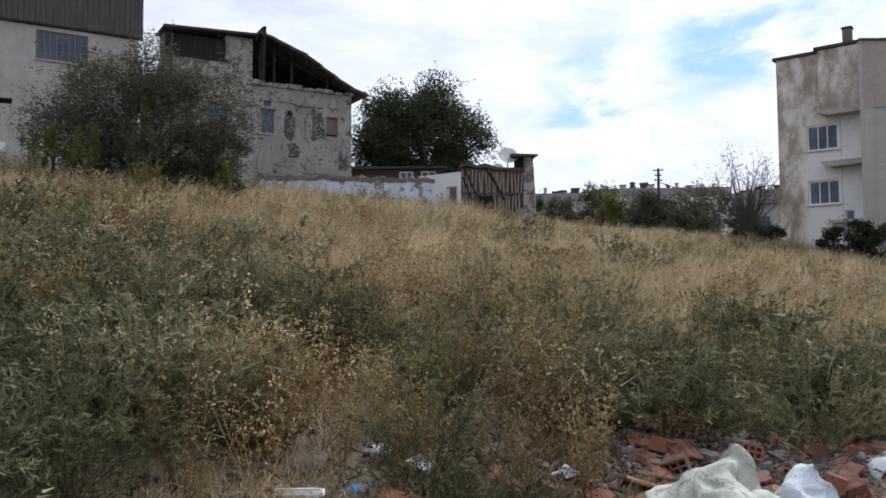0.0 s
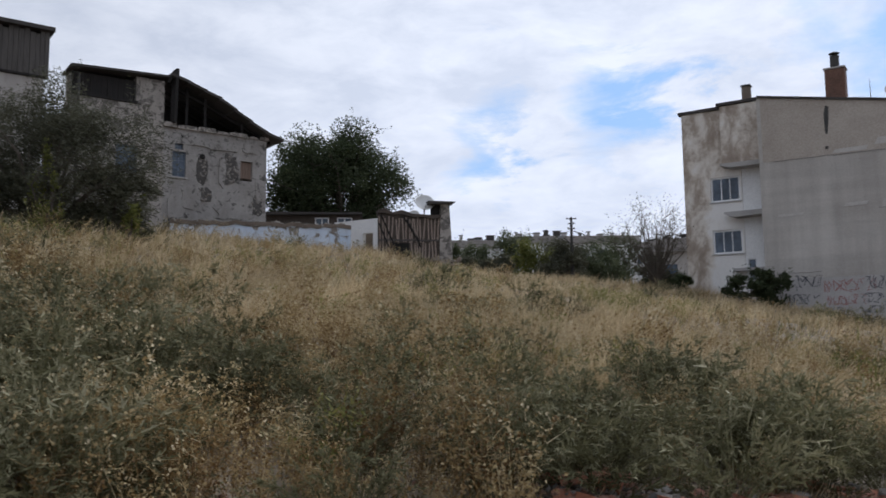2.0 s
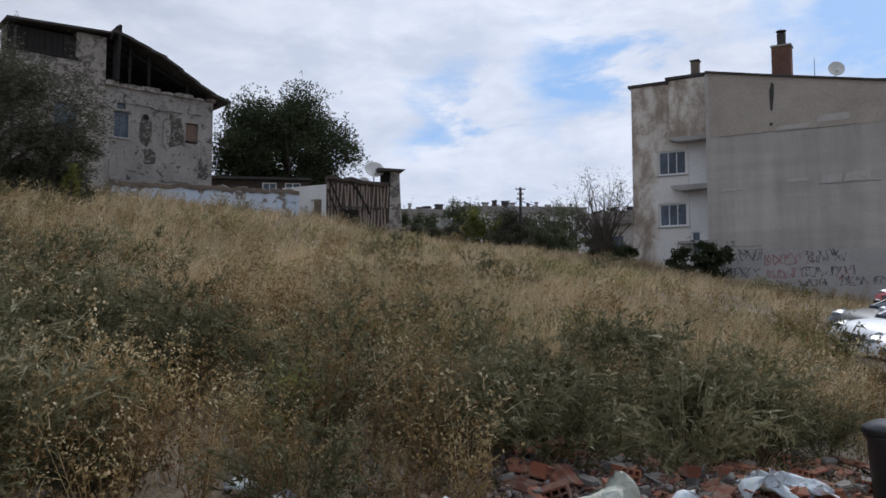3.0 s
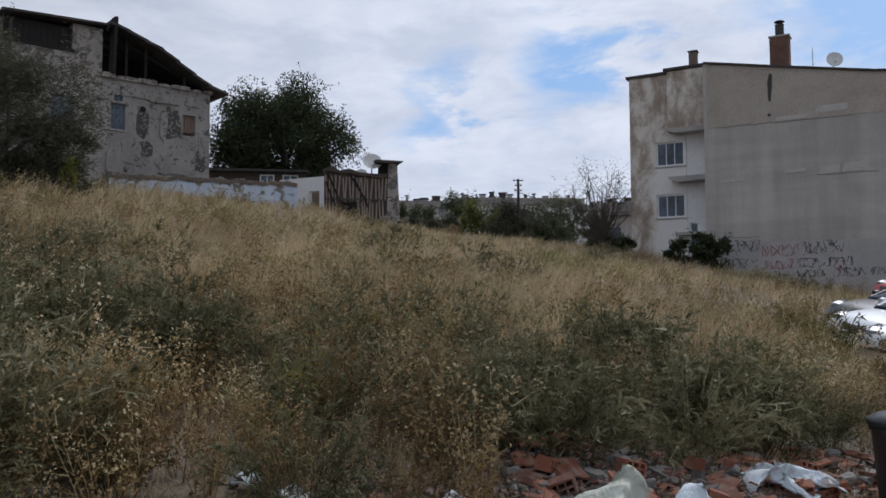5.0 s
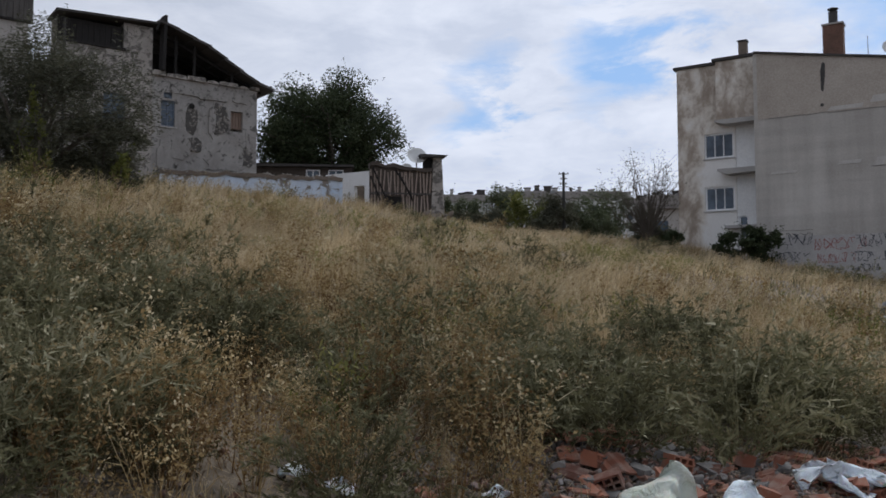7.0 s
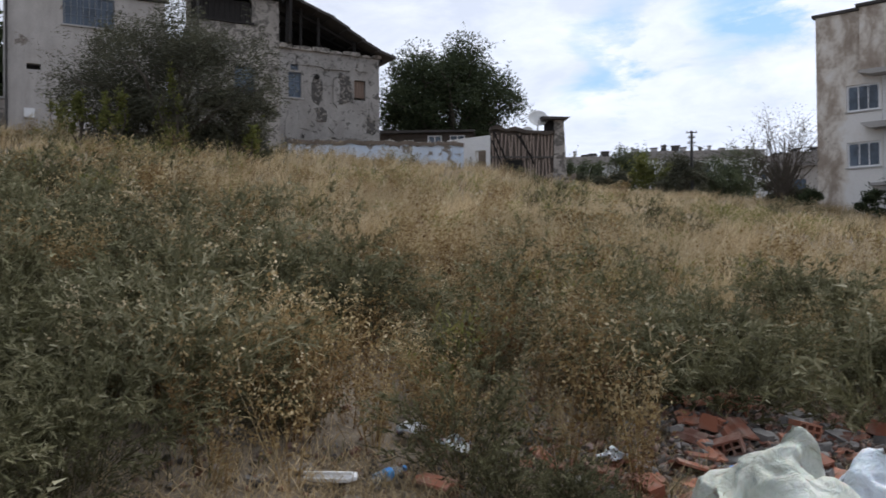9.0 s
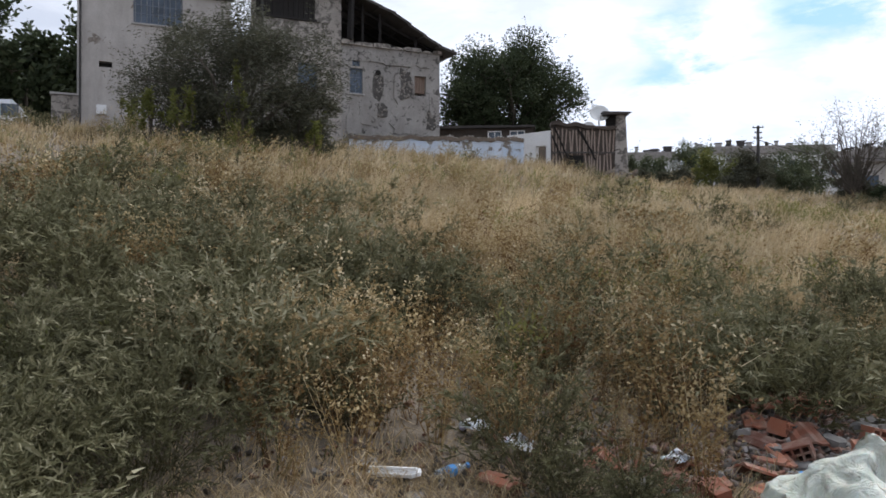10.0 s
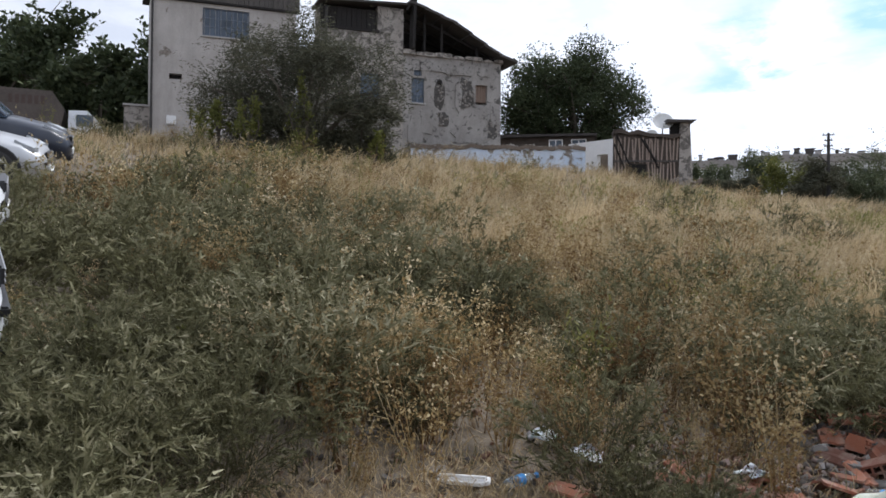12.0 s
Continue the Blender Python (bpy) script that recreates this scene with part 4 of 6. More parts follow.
part("foot", boxed(-0.12, 0.12, -0.06, 0.06, 0, 0.06), "steel", ant)
# stained street side, set back behind the party wall
FY = 2.0
part("wall", holed_wall(-4.35, -1.4, 2.0, 13.45, [(-2.98, -1.5, 8.62, 9.9), (-2.98, -1.5, 5.93, 7.15)], 0.4, FY, 0.02), "stained", apt, "stained beige rendered wall")
part("side_wall", boxed(-4.33, -4.03, FY + 0.41, 9.0, 2.0, 13.4), "stained", apt)
part("white_bay", holed_wall(-1.39, -0.06, 2.0, 10.3, [(-1.3, -0.9, 4.5, 5.6)], 0.4, FY + 0.02, 0.01), "white_paint", apt, "white painted wall by the balconies")
part("bay_body", boxed(-2.15, -0.06, FY - 0.75, FY - 0.01, 10.42, 13.4, bevel=0.02), "stained", apt, "stained projecting bay")
part("bay_slab", prism([(-2.22, 10.42), (-0.06, 10.42), (-0.06, 10.2), (-1.7, 10.18), (-2.22, 10.32)], FY - 0.85, FY - 0.01), "concrete", apt, "dark weathered bay slab")
part("balcony_slab", prism([(-2.15, 7.95), (-0.06, 7.95), (-0.06, 7.72), (-1.7, 7.66), (-2.15, 7.86)], FY - 0.8, FY - 0.01), "concrete", apt)
part("balcony_slab", prism([(-1.9, 5.12), (-0.06, 5.12), (-0.06, 4.98), (-1.9, 4.98)], FY - 0.5, FY - 0.01), "concrete", apt)
part("parapet", boxed(-4.5, -2.1, FY - 0.1, 9.1, 13.46, 13.6), "roof_dark", apt, "dark metal roof edge")
part("parapet", boxed(-2.3, -0.05, FY - 0.85, 9.1, 13.42, 13.56), "roof_dark", apt)
ch2 = part("chimney", boxed(-1.3, -0.9, FY + 0.5, FY + 0.9, 13.5, 14.6, bevel=0.02), "mud", apt, "short rendered chimney")
part("chimney_cap", boxed(-1.35, -0.85, FY + 0.45, FY + 0.95, 14.6, 14.68, bevel=0.02), "iron", ch2)
for z0, z1 in ((8.62, 9.9), (5.93, 7.15)):
    window_unit("window", -2.98, -1.5, z0, z1, FY + 0.1, apt, "white_frame", 3, 1, "white three-leaf window", 0.09)
window_unit("window", -1.3, -0.9, 4.5, 5.6, FY + 0.12, apt, "white_frame", 1, 2, "small service window", 0.05, False)
part("inner_floor", boxed(-4.0, -0.1, FY + 0.45, 8.9, 7.5, 7.7), "interior", apt)
part("back_wall", boxed(-4.3, 0.0, 8.7, 9.0, 2.0, 13.4), "stained", apt)


# unreadable sprayed scrawls, as plain strokes
def stroke(pts, w, mat):
    bm = bmesh.new()
    for (xa, za), (xb, zb) in zip(pts, pts[1:]):
        d = Vector((xb - xa, zb - za))
        if d.length < 1e-4:
            continue
        n_ = Vector((-d.y, d.x)).normalized() * w / 2
        v = [bm.verts.new((xa + n_.x, -0.035, za + n_.y)), bm.verts.new((xa - n_.x, -0.035, za - n_.y)),
             bm.verts.new((xb - n_.x, -0.035, zb - n_.y)), bm.verts.new((xb + n_.x, -0.035, zb + n_.y))]
        bm.faces.new(v)
    return part("sprayed_bar", bm, mat, apt)


for x0, x1, z, h, mat in ((0.35, 1.3, 3.95, 0.3, "spray_dark"), (1.3, 2.1, 4.2, 0.42, "spray_dark"), (0.6, 2.2, 3.4, 0.35, "spray_dark"), (2.5, 4.2, 3.95, 0.42, "spray_red"),
                          (4.2, 5.7, 4.05, 0.45, "spray_dark"), (2.6, 4.0, 3.3, 0.35, "spray_red"), (4.0, 6.0, 3.35, 0.35, "spray_dark"), (5.6, 7.4, 2.9, 0.3, "spray_dark"),
                          (5.4, 6.0, 3.2, 0.4, "spray_red"), (2.7, 3.3, 2.85, 0.2, "spray_dark"), (4.0, 5.0, 2.85, 0.25, "spray_dark"), (7.6, 9.0, 3.0, 0.4, "spray_dark")):
    x = x0
    while x < x1:
        w = h * rng.uniform(0.5, 0.95)
        for _ in range(rng.randrange(3, 6)):
            p = [rng.choice((0.0, 0.5, 1.0)), rng.choice((0.0, 0.5, 1.0))]
            line = [tuple(p)]
            for _ in range(rng.randrange(1, 4)):
                p = [min(1.2, max(-0.1, p[0] + rng.choice((-0.6, -0.3, 0.3, 0.6)))), min(1.1, max(-0.1, p[1] + rng.choice((-1.0, -0.5, 0.5, 1.0))))]
                line.append(tuple(p))
            stroke([(x + a * w + rng.uniform(-0.03, 0.03), z - h / 2 + b * h + rng.uniform(-0.04, 0.04)) for a, b in line], rng.uniform(0.016, 0.036), mat)
        x += w * 1.15

# ---- far town ----
town_rng = random.Random(11)


def far_house(x, y, z, w, d, h, turn, roof="roof_pale", wall="white_paint"):
    o = thing("town_house", pose(x, y, z, 0, 0, turn), "distant pale block with low roof and chimneys", "building", "far town")
    part("wall", holed_wall(-w / 2, w / 2, -3, h, [(-w / 2 + 1.2 + i * 2.4, -w / 2 + 2.2 + i * 2.4, h - 2.1, h - 0.9) for i in range(int((w - 1.5) / 2.4))], 0.3), wall, o)
    for i in range(int((w - 1.5) / 2.4)):
        part("window", boxed(-w / 2 + 1.2 + i * 2.4, -w / 2 + 2.2 + i * 2.4, 0.12, 0.16, h - 2.1, h - 0.9), "pane", o)
    part("side", boxed(-w / 2, w / 2, 0.31, d, -3, h - 0.02), "cream_plaster", o)
    part("roof", prism([(-w / 2 - 0.5, h), (w / 2 + 0.5, h), (w / 2 - 0.8, h + 1.0), (-w / 2 + 0.8, h + 1.0)], -0.5, d + 0.5), roof, o, "low pale roof")
    for i in range(town_rng.randrange(5, 9)):
        cx, cw, chh = town_rng.uniform(-w / 2 + 1, w / 2 - 1), town_rng.uniform(0.3, 1.2) * y / 120, town_rng.uniform(0.2, 1.0) * y / 120
        c = part("chimney", boxed(cx, cx + cw, 1, 1 + cw, h + 0.6, h + 1.0 + chh), town_rng.choice(["white_paint", "roof_dark", "concrete"]), o)
        part("chimney_cap", boxed(cx - 0.08, cx + cw + 0.08, 0.92, 1.08 + cw, h + 1.0 + chh, h + 1.12 + chh), "iron", c)
    return o


for x, y, w, top_z, turn in ((-2.5, 118, 9, 14.4, 8), (6.5, 121, 8, 15.2, -6), (14.5, 112, 11, 14.0, 4), (24, 118, 9, 13.8, -8), (-12, 124, 8, 14.0, 0), (36, 125, 12, 14.2, 5)):
    far_house(x, y, 6.9, w, 8, top_z - 6.3, turn)
near_far = far_house(14.4, 63.5, 6.0, 4.6, 6, 2.2, -14, "roof_pale", "cream_plaster")
tagged(near_far, "small pale house with brown roof behind bare tree", "building")

# ---- street pole ----
pole = thing("utility_pole", pose(5.05, 49.8, 5.6), "dark utility pole with crossarms and street lamp", "utility pole")
part("shaft", tube(bmesh.new(), [(0, 0, -1.9), (0, 0, 3.4)], [0.12, 0.075], 8), "iron", pole)
for z, w in ((3.3, 0.3), (3.0, 0.2), (2.7, 0.22)):
    arm = part("crossarm", boxed(-w, w, -0.03, 0.03, z - 0.025, z + 0.025), "iron", pole)
    for sx in (-w + 0.05, w - 0.05):
        part("insulator", lathe(bmesh.new(), [(0.02, 0), (0.03, 0.04), (0.02, 0.08)], 8, pose(sx, 0, z + 0.025)), "concrete", arm)
la = part("lamp_arm", tube(bmesh.new(), [(0, 0, 1.7), (-0.35, -0.1, 2.05), (-0.55, -0.15, 2.2)], [0.03, 0.03, 0.03], 6), "iron", pole)
part("lamp_head", boxed(-0.82, -0.5, -0.22, -0.08, 2.12, 2.28, bevel=0.03), "steel", la)
wire = thing("overhead_wire", pose(0, 0, 0), "thin black overhead wire from the pole", "wire")
part("cable", tube(bmesh.new(), [(5.05 + (11.5 - 5.05) * i / 8, 49.8, 8.2 - 1.25 * i / 8 - 0.35 * math.sin(math.pi * i / 8)) for i in range(9)], [0.02] * 9, 5), "iron", wire)


# ---- plants ----
R_ = np.random.RandomState(7)


def blades(pos, height, width, lean, bend):
    """Tapered grass blades: pos (n,3), height, width (n), lean (n,2) sideways reach at the tip as a share of the height."""
    n = len(pos)
    a = R_.uniform(0, 2 * np.pi, n)
    side = np.stack([np.cos(a), np.sin(a), np.zeros(n)], 1) * (width / 2)[:, None]
    up = np.zeros((n, 3))
    up[:, 2] = 1
    l3 = np.concatenate([lean, np.zeros((n, 1))], 1)
    mid = pos + (up * 0.55 + l3 * 0.55 * (1 - bend)[:, None]) * height[:, None]
    tip = pos + (up * (1 - 0.25 * (lean ** 2).sum(1))[:, None] + l3) * height[:, None]
    v = np.stack([pos - side, pos + side, mid - side * 0.8, mid + side * 0.8, tip], 1).reshape(-1, 3)
    k = np.arange(n)[:, None] * 5
    t = np.concatenate([k + [0, 1, 3], k + [0, 3, 2], k + [2, 3, 4]], 0)
    return v, t


def leaves(pos, size, aspect=0.5, up=0.3):
    """Small folded diamond leaves at pos."""
    n = len(pos)
    d = R_.normal(size=(n, 3))
    d[:, 2] = np.abs(d[:, 2]) * 0.7 + up
    d /= np.linalg.norm(d, axis=1)[:, None]
    s = np.cross(d, R_.normal(size=(n, 3)))
    s /= np.linalg.norm(s, axis=1)[:, None]
    sz = size[:, None]
    v = np.stack([pos, pos + d * sz * 0.5 + s * sz * aspect * 0.5, pos + d * sz, pos + d * sz * 0.5 - s * sz * aspect * 0.5], 1).reshape(-1, 3)
    k = np.arange(n)[:, None] * 4
    return v, np.concatenate([k + [0, 1, 2], k + [0, 2, 3]], 0)


def merge(chunks):
    vs, ts, off = [], [], 0
    for v, t in chunks:
        vs.append(v)
        ts.append(t + off)
        off += len(v)
    return np.concatenate(vs), np.concatenate(ts)


def strip(a, b, w):
    """Thin stems from points a to points b."""
    n = len(a)
    d = b - a
    s = np.cross(d, R_.normal(size=(n, 3)))
    s /= np.maximum(np.linalg.norm(s, axis=1), 1e-6)[:, None]
    s *= w
    v = np.stack([a - s, a + s, b], 1).reshape(-1, 3)
    return v, np.arange(n * 3).reshape(n, 3)


def bushy_weed(stems, leaf_n, leaf, spread, droop, aspect):
    """One weed of height 1: arching stems with small leaves or seed clusters along the upper part."""
    ch = []
    lp = []
    for _ in range(stems):
        a, r, h = R_.uniform(0, 2 * np.pi), spread * R_.uniform(0.15, 1.0), R_.uniform(0.6, 1.0)
        s = np.linspace(0, 1, 6)[:, None]
        base = np.array([np.cos(a), np.sin(a), 0]) * 0.06
        out = np.array([np.cos(a), np.sin(a), 0]) * r
        p = base + out * s ** 1.4 + np.array([0, 0, h]) * (s - droop * s ** 3)
        p[1:] += R_.normal(size=(5, 3)) * 0.02
        ch.append(strip(p[:-1], p[1:] + (p[1:] - p[:-1]) * 0.2, 0.0038))
        k = R_.randint(2, 5, leaf_n) if leaf_n < 4 else R_.randint(0, 5, leaf_n)
        f = R_.uniform(0, 1, leaf_n)[:, None]
        q = p[k] * (1 - f) + p[k + 1] * f
        twig = q + R_.normal(size=(leaf_n, 3)) * 0.05
        lp.append(twig)
        m = leaf_n // 4
        ch.append(strip(q[:m], twig[:m], 0.002))
    lp = np.concatenate(lp)
    ch.append(leaves(lp, R_.uniform(0.6, 1.4, len(lp)) * leaf, aspect, 0.45))
    v, t = merge(ch)
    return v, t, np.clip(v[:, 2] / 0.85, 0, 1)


def scatter(templates, pos, scale, squash=None):
    n = len(pos)
    out = []
    pick = R_.randint(0, len(templates), n)
    ang = R_.uniform(0, 2 * np.pi, n)
    tones = []
    for i in range(n):
        v, t, hgt = templates[pick[i]]
        tones.append(0.52 * hgt ** 1.4 + R_.uniform(-0.12, 0.24))   # lower leaves browner, and darkened to stand for shade inside the clump
        c, s = np.cos(ang[i]), np.sin(ang[i])
        r = np.array([[c, s, 0], [-s, c, 0], [0, 0, 1]]) * scale[i]
        out.append((v @ r + pos[i], t))
    return (*merge(out), np.concatenate(tones))


def field(n, r0, r1, az0=-36, az1=54):
    """Random places in a wedge of the slope in front of the camera's stand, even over the area."""
    r = np.sqrt(R_.uniform(r0 ** 2, r1 ** 2, n))
    a = np.radians(R_.uniform(az0, az1, n))
    return -r * np.sin(a), r * np.cos(a)


def blobs(x, y, rows):
    out = np.zeros(len(x))
    for cx, cy, rx, ry, w in rows:
        out += w * np.exp(-((x - cx) / rx) ** 2 - ((y - cy) / ry) ** 2)
    return out


# where each kind of plant grows, as soft patches of the plan: x, y, half widths, weight
BARE = [(1.2, 2.9, 1.2, 0.9, 1.8), (-1.25, 2.8, 0.6, 0.36, 1.6), (1.3, 4.6, 0.9, 0.5, 1.7), (0.7, 3.4, 0.6, 0.35, 1.0), (2.0, 5.0, 0.9, 0.45, 1.6), (8.8, 10.2, 2.6, 2.4, 1.2),
        (2.7, 4.9, 1.1, 0.5, 1.5), (3.8, 6.2, 0.9, 0.6, 0.7), (-11.0, 10.2, 2.0, 1.8, 1.1), (-3.9, 4.2, 0.45, 0.35, 1.2), (-0.98, 3.45, 0.32, 0.24, 1.6), (0.2, 7.0, 0.45, 0.22, 0.9)]
SAGE = [(-5.8, 8.2, 2.0, 2.0, 0.6), (-7.5, 9.0, 2.0, 1.6, 0.6), (-10.0, 9.0, 2.0, 1.2, 0.35), (-3.3, 5.4, 1.0, 1.2, 0.9), (-2.0, 2.5, 0.6, 0.45, 2.2), (-2.35, 2.15, 0.5, 0.35, 2.0), (-0.35, 3.55, 0.45, 0.25, 0.9), (-3.4, 3.6, 0.9, 0.8, 1.0),
        (-5.0, 6.6, 1.5, 1.8, 0.8), (-8.5, 11, 2.6, 2.6, 0.7), (0.1, 5.5, 0.8, 0.4, 1.5), (-0.5, 5.2, 0.4, 0.4, 0.6), (1.1, 6.0, 0.6, 0.4, 1.6), (2.0, 6.6, 0.8, 0.55, 1.4), (3.1, 7.5, 1.0, 0.8, 1.1),
        (4.6, 9.4, 1.3, 1.3, 0.5), (-0.3, 3.85, 0.35, 0.3, 1.0), (-2.0, 6.8, 0.7, 0.6, 0.7), (-1.85, 4.0, 0.2, 0.2, 0.8), (-1.2, 6.2, 0.6, 0.4, 0.5), (1.4, 9.8, 0.5, 0.4, 0.8), (5.4, 11.5, 1.0, 1.2, 0.4)]
AMBER = [(-5.5, 7.5, 2.5, 2.5, -0.2), (-2.6, 3.2, 0.8, 0.9, -0.5), (-1.4, 4.0, 0.8, 0.55, 1.5), (-0.9, 4.7, 1.1, 0.9, 1.0), (-2.1, 6.4, 1.6, 1.8, 0.9), (1.2, 7.0, 0.5, 0.3, 1.8), (4.5, 11, 2.5, 2.0, 0.5),
         (2.2, 8.6, 1.0, 0.8, 0.8), (-4.2, 9.0, 2, 2, 0.6), (-0.2, 4.5, 0.5, 0.5, 0.9), (-1.0, 8.2, 1.2, 0.8, 0.5)]
STRAW = [(1.4, 10.8, 2.2, 1.8, 0.9), (-1.0, 13, 3.0, 3.5, 0.8), (0.5, 8.8, 0.9, 0.8, 0.8), (-7, 20, 6, 4, 0.6), (4.5, 17, 3, 4, 0.6), (-6, 8, 3, 3, -0.3), (-10.5, 10.0, 3, 2.5, -0.8), (-2.6, 3.4, 1.0, 1.2, -0.6)]


def clump(x, y, s, k=0.0):
    return 0.5 + 0.5 * wave(x * s + k, y * s - k)


def on_ground(x, y):
    return np.stack([x, y, ground_z(x, y) - 0.02], 1)


# dry grass in tufts that the wind has laid over together
def dry_grass(name, tufts, per, r0, r1, h0, h1, w, mat, label, keep, spread=0.17):
    x, y = field(tufts, r0, r1)
    p = keep(x, y)
    ok = R_.uniform(0, 1, len(x)) < p
    x, y = x[ok], y[ok]
    m = len(x)
    hh = R_.uniform(h0, h1, m) * (0.5 + 0.8 * clump(x, y, 0.7, 2.0)) * R_.uniform(0.6, 1.2, m)
    lx = 0.40 + 0.55 * wave(x * 0.55, y * 0.55) + R_.normal(size=m) * 0.42
    ly = R_.normal(size=m) * 0.35
    sd = 0.035 * (1 + r1 / 22)
    X = np.repeat(x, per) + R_.normal(size=m * per) * sd
    Y = np.repeat(y, per) + R_.normal(size=m * per) * sd
    H = np.repeat(hh, per) * R_.uniform(0.4, 1.1, m * per)
    L = np.stack([np.repeat(lx, per), np.repeat(ly, per)], 1) + R_.normal(size=(m * per, 2)) * spread
    v, t = blades(on_ground(X, Y), H, R_.uniform(0.6, 1.3, m * per) * w, L, R_.uniform(0.2, 0.7, m * per))
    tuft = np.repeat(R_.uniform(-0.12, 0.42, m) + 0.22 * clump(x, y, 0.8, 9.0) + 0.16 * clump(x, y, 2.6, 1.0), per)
    tn = (tuft[:, None] + np.array([-0.22, -0.22, 0.0, 0.0, 0.10])).ravel()     # each blade is darker at the foot and paler at the tip
    ob = tri_mesh(name, v, t, mat, tn)
    return tagged(ob, label, "grass", kind="stuff")


def straw_keep(x, y):
    up = np.clip((y - 7) / 9, 0, 1)
    return np.clip(0.15 + 0.30 * up + 0.75 * clump(x, y, 0.5) * (0.35 + 1.2 * clump(x, y, 1.7, 3.0)) + blobs(x, y, STRAW) - 0.9 * blobs(x, y, BARE) - 0.5 * blobs(x, y, SAGE) - 0.3 * blobs(x, y, AMBER), 0.0, 1)


def olive_keep(x, y):
    return np.clip(0.2 + 0.5 * clump(x, y, 0.6, 5.0) - 0.8 * blobs(x, y, BARE) + 0.3 * blobs(x, y, SAGE) - 0.4 * blobs(x, y, STRAW), 0.0, 1)


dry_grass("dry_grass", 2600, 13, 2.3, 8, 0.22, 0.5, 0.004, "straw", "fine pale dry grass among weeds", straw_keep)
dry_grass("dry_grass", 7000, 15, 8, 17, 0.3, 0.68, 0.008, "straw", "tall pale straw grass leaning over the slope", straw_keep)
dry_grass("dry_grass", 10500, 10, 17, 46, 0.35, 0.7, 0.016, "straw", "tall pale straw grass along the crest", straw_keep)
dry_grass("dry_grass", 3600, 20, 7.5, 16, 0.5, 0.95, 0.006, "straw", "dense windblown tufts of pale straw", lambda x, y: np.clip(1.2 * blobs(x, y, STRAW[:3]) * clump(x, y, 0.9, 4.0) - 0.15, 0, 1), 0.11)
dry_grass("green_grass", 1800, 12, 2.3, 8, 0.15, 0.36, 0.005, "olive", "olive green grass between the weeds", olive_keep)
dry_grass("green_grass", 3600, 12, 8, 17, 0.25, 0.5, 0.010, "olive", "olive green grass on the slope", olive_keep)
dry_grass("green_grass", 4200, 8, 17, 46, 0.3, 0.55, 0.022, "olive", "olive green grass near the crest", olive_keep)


def frond_bush(branches, twigs, per, leaf, spread, aspect=0.3):
    """A feathery weed of height 1: arching branches that carry side twigs set with narrow leaflets."""
    n = branches
    a = R_.uniform(0, 2 * np.pi, n)
    reach = spread * np.sqrt(R_.uniform(0.02, 1.0, n))
    hgt = R_.uniform(0.55, 1.0, n) * (1 - 0.5 * (reach / spread) ** 2)
    arch = R_.uniform(0.2, 1.25, n)
    out = np.stack([np.cos(a), np.sin(a), np.zeros(n)], 1)

    def at(k, s):
        z = hgt[k] * ((1 + arch[k]) * s - arch[k] * s ** 2)
        return out[k] * (reach[k] * s ** 1.2)[:, None] + out[k] * 0.03 + np.array([0, 0, 1]) * z[:, None]
    ch = []
    for s0 in np.linspace(0, 1, 7)[:-1]:
        k = np.arange(n)
        ch.append(strip(at(k, np.full(n, s0)), at(k, np.full(n, s0 + 0.2)), 0.0045))
    k = np.repeat(np.arange(n), twigs)
    s = R_.uniform(0.25, 1.0, n * twigs)
    foot = at(k, s)
    along = at(k, s + 0.08) - foot
    along /= np.linalg.norm(along, axis=1)[:, None]
    d = along + R_.normal(size=foot.shape) * 0.55
    d /= np.linalg.norm(d, axis=1)[:, None]
    length = R_.uniform(0.07, 0.2, len(k)) * (1.15 - 0.5 * s)
    tip = foot + d * length[:, None]
    ch.append(strip(foot, tip, 0.0025))
    m = len(k) * per
    f = np.tile(np.linspace(0.15, 1.05, per), len(k)) + R_.normal(size=m) * 0.05
    base = np.repeat(foot, per, 0) + np.repeat(tip - foot, per, 0) * f[:, None]
    ld = np.repeat(d, per, 0) + R_.normal(size=(m, 3)) * 0.6
    ld /= np.linalg.norm(ld, axis=1)[:, None]
    sd = np.cross(ld, R_.normal(size=(m, 3)))
    sd /= np.linalg.norm(sd, axis=1)[:, None]
    sz = (R_.uniform(0.6, 1.4, m) * leaf)[:, None]
    v = np.stack([base - sd * sz * aspect * 0.5, base + sd * sz * aspect * 0.5, base + ld * sz * 1.1], 1).reshape(-1, 3)
    ch.append((v, np.arange(m * 3).reshape(m, 3)))
    v, t = merge(ch)
    v[:, 2] = np.maximum(v[:, 2], 0.0)
    # tone drops low down and inwards: clump shade put into the colour
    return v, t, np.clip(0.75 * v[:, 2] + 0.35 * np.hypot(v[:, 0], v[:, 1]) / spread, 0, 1)


